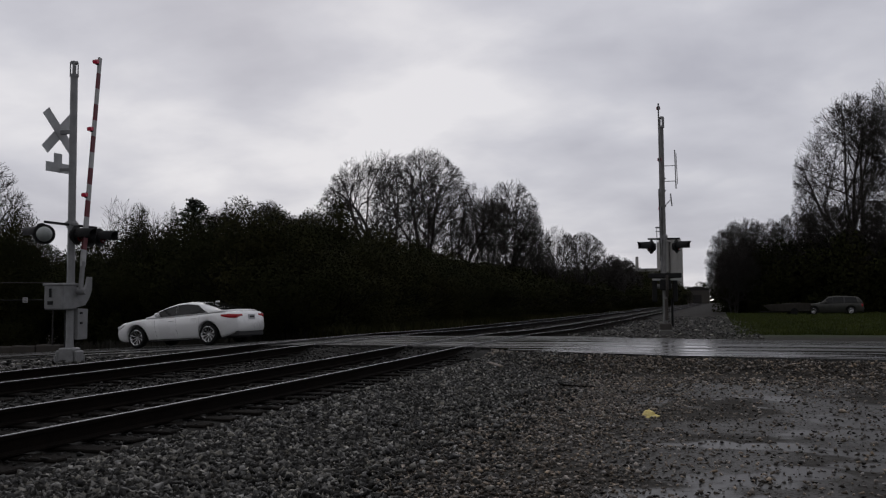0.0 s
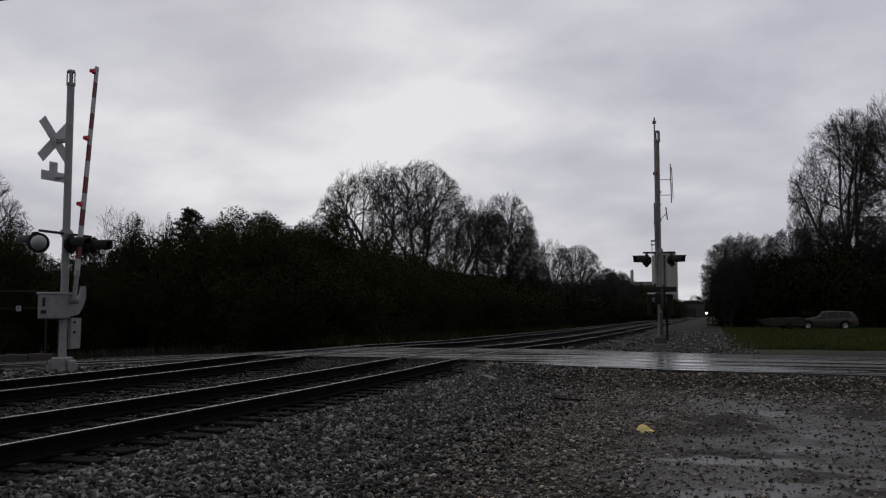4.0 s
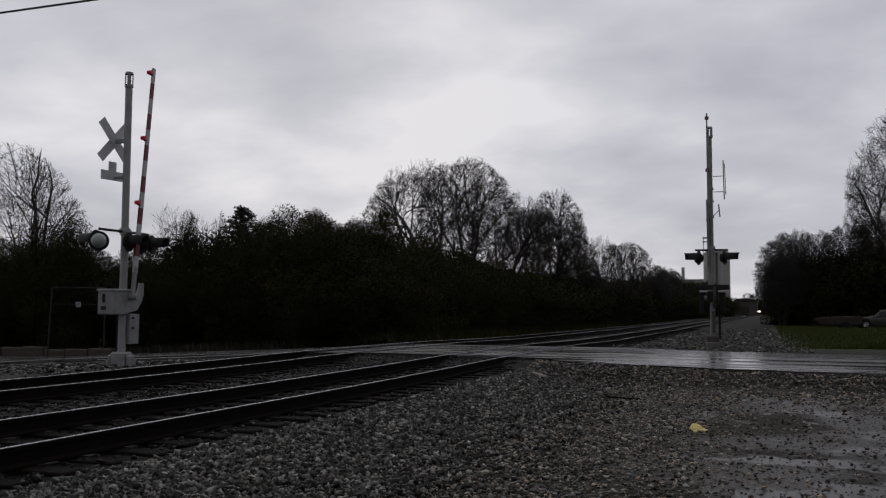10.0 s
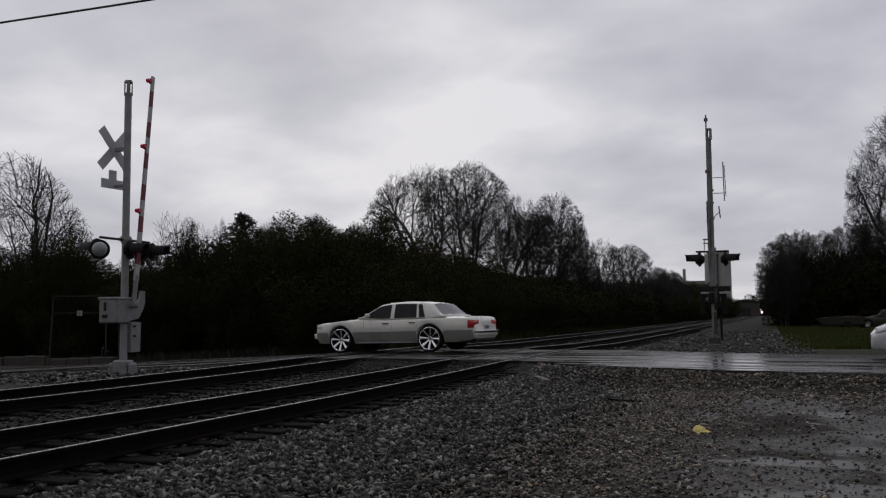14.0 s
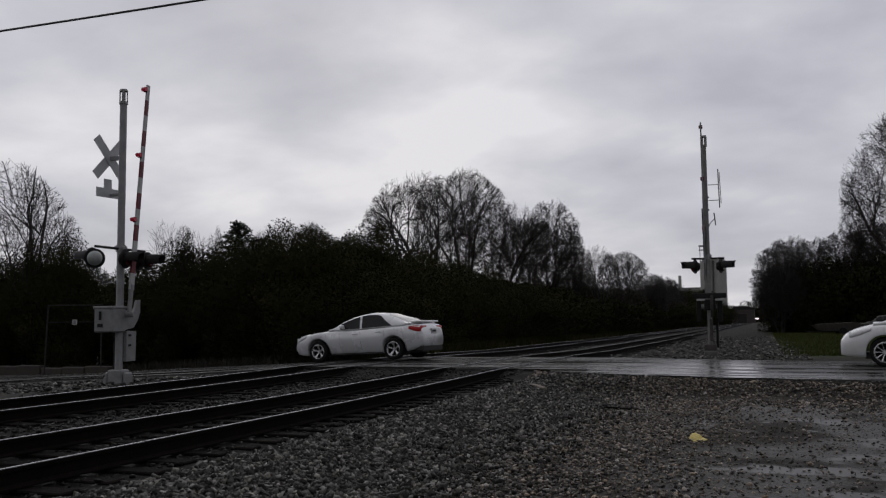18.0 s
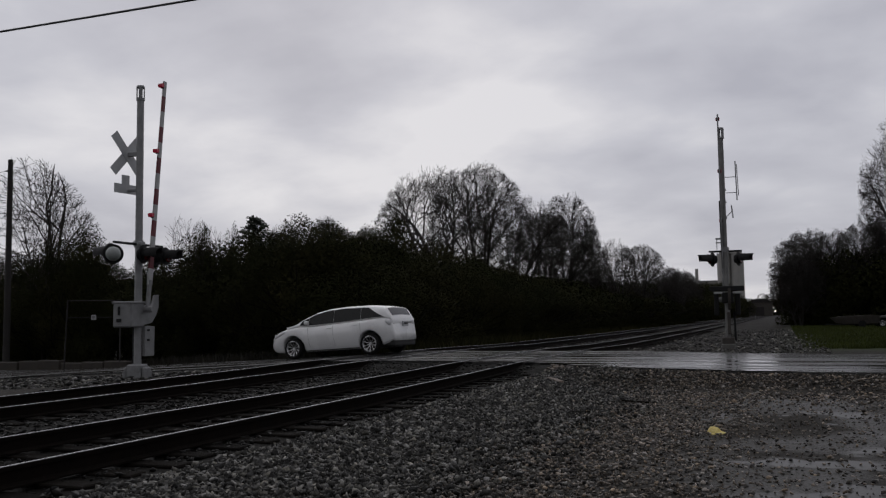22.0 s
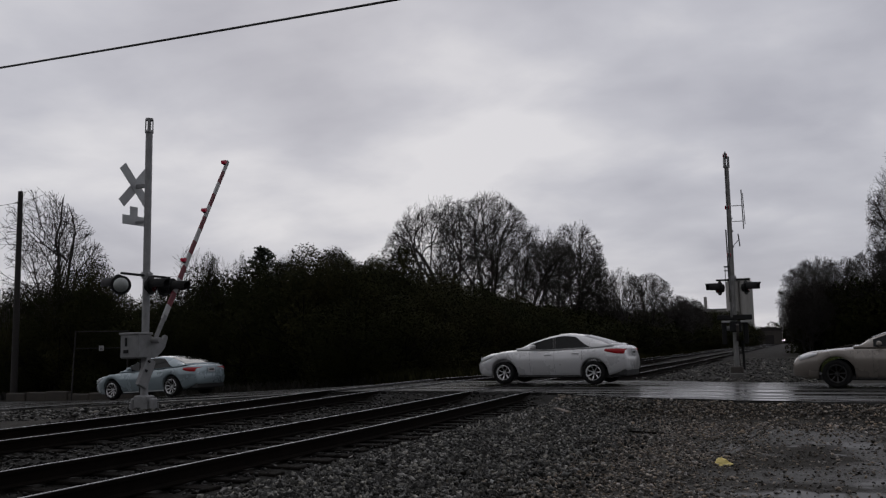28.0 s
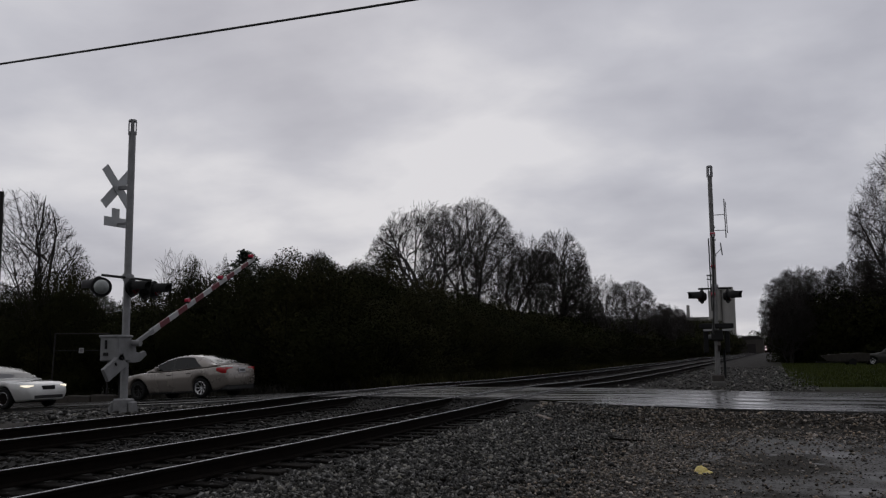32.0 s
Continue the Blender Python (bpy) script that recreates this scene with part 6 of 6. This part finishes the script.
def build_cars():
    C = CARS
    C["A"] = sedan("white four-door saloon with a sloping roof driving over the crossing", (0.90, 0.90, 0.90), 0.0, 4.92, 1.85, 1.41, 2.83, 0.97, 0.335, 0.245, 10,
                   spoke_w=0.026, deck=1.05, hood=0.97, belt=0.98, roof_rear=1.0, tail=1.98, fin=(1.15, 1.33), taillamp=(0.42, 0.79, 0.91, 0.25), plate=0.74)
    # the old white saloon on oversized wheels
    wb = 1.49
    x0, x1 = -wb - 0.97, 2.86
    C["B"] = build_car(dict(
        # the grey given to lower is painted shade below the moulding
        label="cream-white boxy old saloon on oversized chrome wheels", paint=paint("paint_cream", (0.72, 0.70, 0.64)), width=1.98, wheelbase=2 * wb, radius=0.385, rim=0.325, spokes=8, spoke_w=0.062, rear_rise=0.05, dark_pillars=False, lower=(0.60, paint("paint_lower_shade", (0.30, 0.295, 0.265))), rim_mat="brightrim", gap=0.035, clear=0.27,
        taper=0.26, square_lamps=True, bumper=(0.42, 0.58), roofw=0.70, top=[(x0, 0.52), (x0 + 0.03, 0.70), (x0 + 0.10, 0.86), (x0 + 0.22, 0.93), (-1.0, 1.03), (-0.72, 1.05), (0, 1.01), (1.55, 1.02), (1.75, 1.04), (2.74, 1.01), (2.80, 0.99), (x1 - 0.02, 0.80), (x1, 0.52)],
        roof=[(-0.88, 1.02), (-0.50, 1.24), (-0.16, 1.44), (0.1, 1.48), (0.6, 1.50), (1.25, 1.47), (1.50, 1.43), (1.72, 1.23), (1.98, 1.00)],
        panes=[(-0.60, 0.22, 0.0, 0.0), (0.34, 1.08, 0.0, -0.04), (1.16, 1.36, -0.06, -0.14)], front_glass=(-0.78, -0.2), rear_glass=(1.52, 1.90),
        seams=(-0.66, 0.28, 1.12), handles=(0.08, 0.95), dark_handles=True, mirror=-0.50, headlamp=(0.16, 0.74, 0.86, 0.5), taillamp=(0.10, 0.66, 0.88, 0.25), grille=(0.30, 0.70, 0.88), grille_mat="chrome", plate=0.60,
        moulding=0.62, bright=True, sill="signback_skylit_trim", bumper_strips=(0.55,)))
    C["C"] = sedan("silver compact saloon with a rear spoiler", (0.74, 0.745, 0.76), 0.15, 4.54, 1.76, 1.44, 2.60, 0.93, 0.315, 0.215, 5, spoke_w=0.06, deck=1.06, hood=0.97, belt=0.97, nose=0.64,
                   dark_pillars=False, spoiler=(1.95, 1.06), taillamp=(0.30, 0.79, 0.96, 0.30), rim_mat="alloy")
    # the white hatchback with a long roof
    wb = 1.39
    x0, x1 = -wb - 0.93, 2.17
    C["D"] = build_car(dict(
        label="white five-door hatchback estate with a long sloping roof", paint=paint("paint_pearl", (0.90, 0.90, 0.90)), width=1.775, wheelbase=2 * wb, radius=0.325, rim=0.235, spokes=10, spoke_w=0.026,
        top=[(x0, 0.60), (x0 + 0.03, 0.70), (x0 + 0.14, 0.80), (x0 + 0.35, 0.90), (x0 + 0.7, 1.00), (-1.15, 1.05), (-0.6, 1.03), (0.3, 1.06), (1.6, 1.12), (1.9, 1.13), (x1 - 0.06, 1.06), (x1 - 0.01, 0.8), (x1, 0.52)],
        roof=[(-1.62, 0.96), (-1.1, 1.22), (-0.55, 1.43), (-0.1, 1.51), (0.5, 1.535), (1.2, 1.515), (1.68, 1.465), (1.92, 1.39), (2.06, 1.16), (2.12, 1.04)],
        panes=[(-1.14, -0.80, 0.1, 0.0), (-0.79, 0.12, 0.02, 0.0), (0.13, 1.10, 0, -0.02), (1.11, 1.90, -0.02, -0.52)], front_glass=(-1.5, -0.62), rear_glass=(1.88, 2.06),
        seams=(-0.80, 0.125, 1.10), handles=(0.0, 0.95), mirror=-0.80, headlamp=(0.46, 0.66, 0.79, 0.26), lamp_rise=0.12, taillamp=(0.13, 0.84, 1.03, 0.12), tail_mat="headlight", grille=(0.4, 0.36, 0.46), plate=0.80))
    C["E"] = sedan("pale blue-grey saloon with alloy wheels", (0.29, 0.36, 0.39), 0.3, 4.86, 1.82, 1.43, 2.775, 0.98, 0.335, 0.245, 9, spoke_w=0.03, deck=1.06, hood=0.97, belt=0.97, nose=0.62, roof_rear=1.16, tail=1.98,
                   taillamp=(0.36, 0.79, 0.93, 0.3), sill="signback_skylit_trim", plate=0.76)
    C["F"] = sedan("silver-white small saloon with a rising waistline", (0.70, 0.70, 0.71), 0.2, 4.37, 1.70, 1.39, 2.57, 0.83, 0.31, 0.205, 7, spoke_w=0.034, deck=1.06, hood=0.97, belt=0.96, nose=0.64, taillamp=(0.46, 0.80, 0.93, 0.2), plate=0.76, moulding=None)
    C["G"] = sedan("beige-gold metallic saloon with a dark front wheel", (0.25, 0.222, 0.195), 0.3, 4.80, 1.80, 1.45, 2.72, 0.97, 0.325, 0.215, 8, spoke_w=0.034, deck=1.06, hood=0.97, belt=0.97, nose=0.64, front_rim="trim",
                   taillamp=(0.26, 0.76, 0.95, 0.26), plate=0.77, headlamp=(0.4, 0.64, 0.75, 0.3))
    C["H"] = sedan("white rounded saloon with lit headlights waiting at the gate", (0.66, 0.66, 0.64), 0.0, 4.95, 1.86, 1.45, 2.77, 1.0, 0.325, 0.21, 8, deck=1.05, hood=0.95, belt=0.95, nose=0.62, lit=True, grille=(0.24, 0.55, 0.68), grille_mat="black",
                   headlamp=(0.16, 0.64, 0.70, 0.16), lamp_rise=0.02)


build_cars()


def build_wreck():
    """Old vehicles left on the grass."""
    wb = 1.35
    x0, x1 = -wb - 0.85, 2.35
    car, wheels, r = build_car(dict(
        label="old faded estate car parked on the grass", group="parked vehicles", paint=MAT["rust"], width=1.75, wheelbase=2 * wb, radius=0.31, rim=0.19, spokes=8,
        top=[(x0, 0.5), (x0 + 0.05, 0.7), (x0 + 0.2, 0.85), (-1.0, 0.92), (-0.6, 0.94), (0.5, 0.94), (1.9, 0.95), (x1 - 0.08, 0.95), (x1, 0.55)],
        roof=[(-0.85, 0.92), (-0.5, 1.20), (-0.2, 1.42), (0.3, 1.47), (1.4, 1.46), (1.95, 1.40), (2.15, 1.2), (2.28, 0.95)],
        panes=[(-0.5, 0.05, 0.1, 0), (0.12, 0.85, 0, 0), (0.95, 1.85, 0, -0.1)], front_glass=(-0.75, -0.25), rear_glass=(1.98, 2.22),
        seams=(-0.6, 0.08, 0.9), handles=(-0.05, 0.7), mirror=-0.45, headlamp=(0.2, 0.62, 0.75, 0.4), taillamp=(0.12, 0.6, 0.9, 0.15), grille=(0.4, 0.6, 0.75), plate=0.6))
    x, y = 8.2, 75.5
    car.matrix_basis = pose(x, y, ground_z(x, y) - 0.02, 0, 0, 4)
    # a low trailer ahead of it
    t = tagged(new("boat_trailer"), "low dark trailer with a wedge-shaped covered boat on the grass", "trailer", "parked vehicles")
    v = [(-2.0, 0, 0.75), (-1.2, -0.45, 0.85), (1.0, -0.8, 0.95), (1.4, -0.75, 0.9), (-1.2, 0.45, 0.85), (1.0, 0.8, 0.95), (1.4, 0.75, 0.9),
         (-1.5, 0, 0.35), (-0.9, -0.25, 0.3), (1.0, -0.5, 0.3), (1.4, -0.5, 0.35), (-0.9, 0.25, 0.3), (1.0, 0.5, 0.3), (1.4, 0.5, 0.35)]
    f = [(0, 1, 8, 7), (1, 2, 9, 8), (2, 3, 10, 9), (4, 0, 7, 11), (5, 4, 11, 12), (6, 5, 12, 13), (3, 6, 13, 10), (0, 4, 1), (1, 4, 5, 2), (2, 5, 6, 3), (7, 8, 11), (8, 9, 12, 11), (9, 10, 13, 12)]
    part("hull", mesh_of("hull", v, f), MAT["pole"], t, "faded hull")
    bm = box(-2.3, 1.2, -0.05, 0.05, 0.22, 0.30, 0.01)
    bm_box(bm, 0.1, 0.2, -0.8, 0.8, 0.22, 0.30, 0.01)
    part("trailer_frame", bm, MAT["black"], t)
    for sy in (-0.85, 0.85):
        part("trailer_wheel", tube((0.15, sy - 0.08, 0.27), (0.15, sy + 0.08, 0.27), 0.27, n=16), MAT["rubber"], t)
    x, y = 5.2, 74.3
    t.matrix_basis = pose(x, y, ground_z(x, y) - 0.02, 0, 0, 6)


build_wreck()


# ---- what moves ----
LANE = 23.75                       # middle of the westbound lane where x = 0
# seconds and the place along the road of each car's front axle
DRIVES = {
    "A": (2.83, [(0.0, -18.04), (0.5, -21.0), (0.9, -23.6), (2.0, -31.3)]),
    "B": (2.98, [(11.0, 1.05), (11.5, -1.28), (12.0, -3.57), (12.5, -5.73), (13.0, -7.85), (13.5, -9.93), (14.0, -12.1), (14.5, -14.42), (16.5, -26.4), (17.0, -29.9)]),
    "C": (2.60, [(14.2, 2.46), (14.5, 1.57), (16.5, -6.12), (17.0, -8.22), (17.5, -10.43), (18.0, -12.81), (18.5, -15.56), (19.0, -18.76), (19.5, -22.2), (20.0, -26.2), (20.5, -30.0)]),
    "D": (2.78, [(17.8, 3.1), (18.2, 1.91), (18.5, 0.96), (19.0, -0.77), (19.5, -2.65), (20.0, -4.66), (20.5, -6.81), (21.0, -9.09), (21.5, -11.58), (22.0, -14.34), (22.5, -17.5), (23.0, -20.9), (24.0, -28.6), (24.7, -34.2)]),
    "E": (2.775, [(22.6, 3.0), (23.0, 1.0), (23.5, -1.2), (24.0, -3.4), (24.5, -5.6), (25.0, -7.68), (25.5, -9.75), (26.0, -11.84), (26.5, -14.01), (28.5, -25.3), (29.0, -28.6), (29.5, -32.0)]),
    "F": (2.57, [(25.9, 1.44), (26.5, -0.92), (28.5, -9.82), (29.0, -12.61), (29.5, -15.74), (30.0, -19.26), (30.5, -23.15), (31.0, -27.4), (31.5, -31.5)]),
    "G": (2.72, [(28.0, 0.9), (28.5, -1.54), (29.0, -4.14), (29.5, -6.71), (30.0, -9.27), (30.5, -11.85), (31.0, -14.55), (31.5, -17.3), (32.0, -20.25)]),
    "H": (2.77, [(31.0, -27.5), (31.5, -25.1), (32.0, -22.95)]),
}
ARM = [(0.0, 84.4), (26.6, 84.4), (27.1, 77.3), (28.0, 59.5), (28.5, 53.3), (29.0, 49.7), (29.5, 45.4), (30.0, 41.3), (30.5, 37.2), (31.0, 32.9), (31.5, 29.4), (32.0, 26.2)]


def curve(rows, t):
    """A smooth curve through the rows, straight on beyond them."""
    ts, xs = [r[0] for r in rows], [r[1] for r in rows]
    n = len(ts)
    s = [(xs[min(i + 1, n - 1)] - xs[max(i - 1, 0)]) / (ts[min(i + 1, n - 1)] - ts[max(i - 1, 0)]) for i in range(n)]
    if t <= ts[0]:
        return xs[0] + s[0] * (t - ts[0])
    if t >= ts[-1]:
        return xs[-1] + s[-1] * (t - ts[-1])
    i = max(k for k in range(n) if ts[k] <= t)
    h = ts[i + 1] - ts[i]
    u = (t - ts[i]) / h
    return ((2 * u ** 3 - 3 * u ** 2 + 1) * xs[i] + (u ** 3 - 2 * u ** 2 + u) * h * s[i] + (-2 * u ** 3 + 3 * u ** 2) * xs[i + 1] + (u ** 3 - u ** 2) * h * s[i + 1])


def drive(key):
    car, wheels, rad = CARS[key]
    base, rows = DRIVES[key]
    east = key == "H"
    lane = LANE - 3.2 if east else LANE

    def at(t):
        front = curve(rows, t) + (0.0 if east else 0.11)
        rear = front + (-base if east else base) * math.cos(radians(ROAD_YAW))
        zf, zr = road_z(front) + 0.035, road_z(rear) + 0.035
        x = (front + rear) / 2
        return pose(x, lane + ROAD_SLOPE * x, (zf + zr) / 2, 0, math.degrees(math.asin((zf - zr) / base)), ROAD_YAW + (180 if east else 0)), front
    t0, t1 = rows[0][0] - 1.0, rows[-1][0] + 1.0
    times = sorted({0.0, 32.0} | {k / 5 for k in range(161) if t0 <= k / 5 <= t1} | {k * 4.0 for k in range(9)})
    walk(car, [(t, at(t)[0]) for t in times])
    # the wheels roll with the road
    steps = [k / 15 for k in range(481) if t0 <= k / 15 <= t1]
    steps = sorted({0.0, 32.0} | set(steps))
    start = at(max(0.0, t0))[1]
    for w in wheels:
        spot = w.location.copy()
        keyed = []
        for t in steps:
            d = at(min(max(t, t0), t1))[1] - start
            keyed.append((t, pose(*spot, 0, math.degrees((-d if east else d) / rad), 0)))
        walk(w, keyed)


def motions():
    for key in DRIVES:
        drive(key)
    for mast, arm in (WEST, EAST):
        walk(arm, [(t, pose(0.23 if mast is WEST[0] else 0.085, 0.05 if mast is WEST[0] else -0.10, 1.69 if mast is WEST[0] else 1.48, a)) for t, a in ARM])
    walk(TRAIN, [(t, pose(-6.55, 700 - 1.6 * t, track_z(600))) for t in (0.0, 8.0, 16.0, 24.0, 32.0)])


motions()
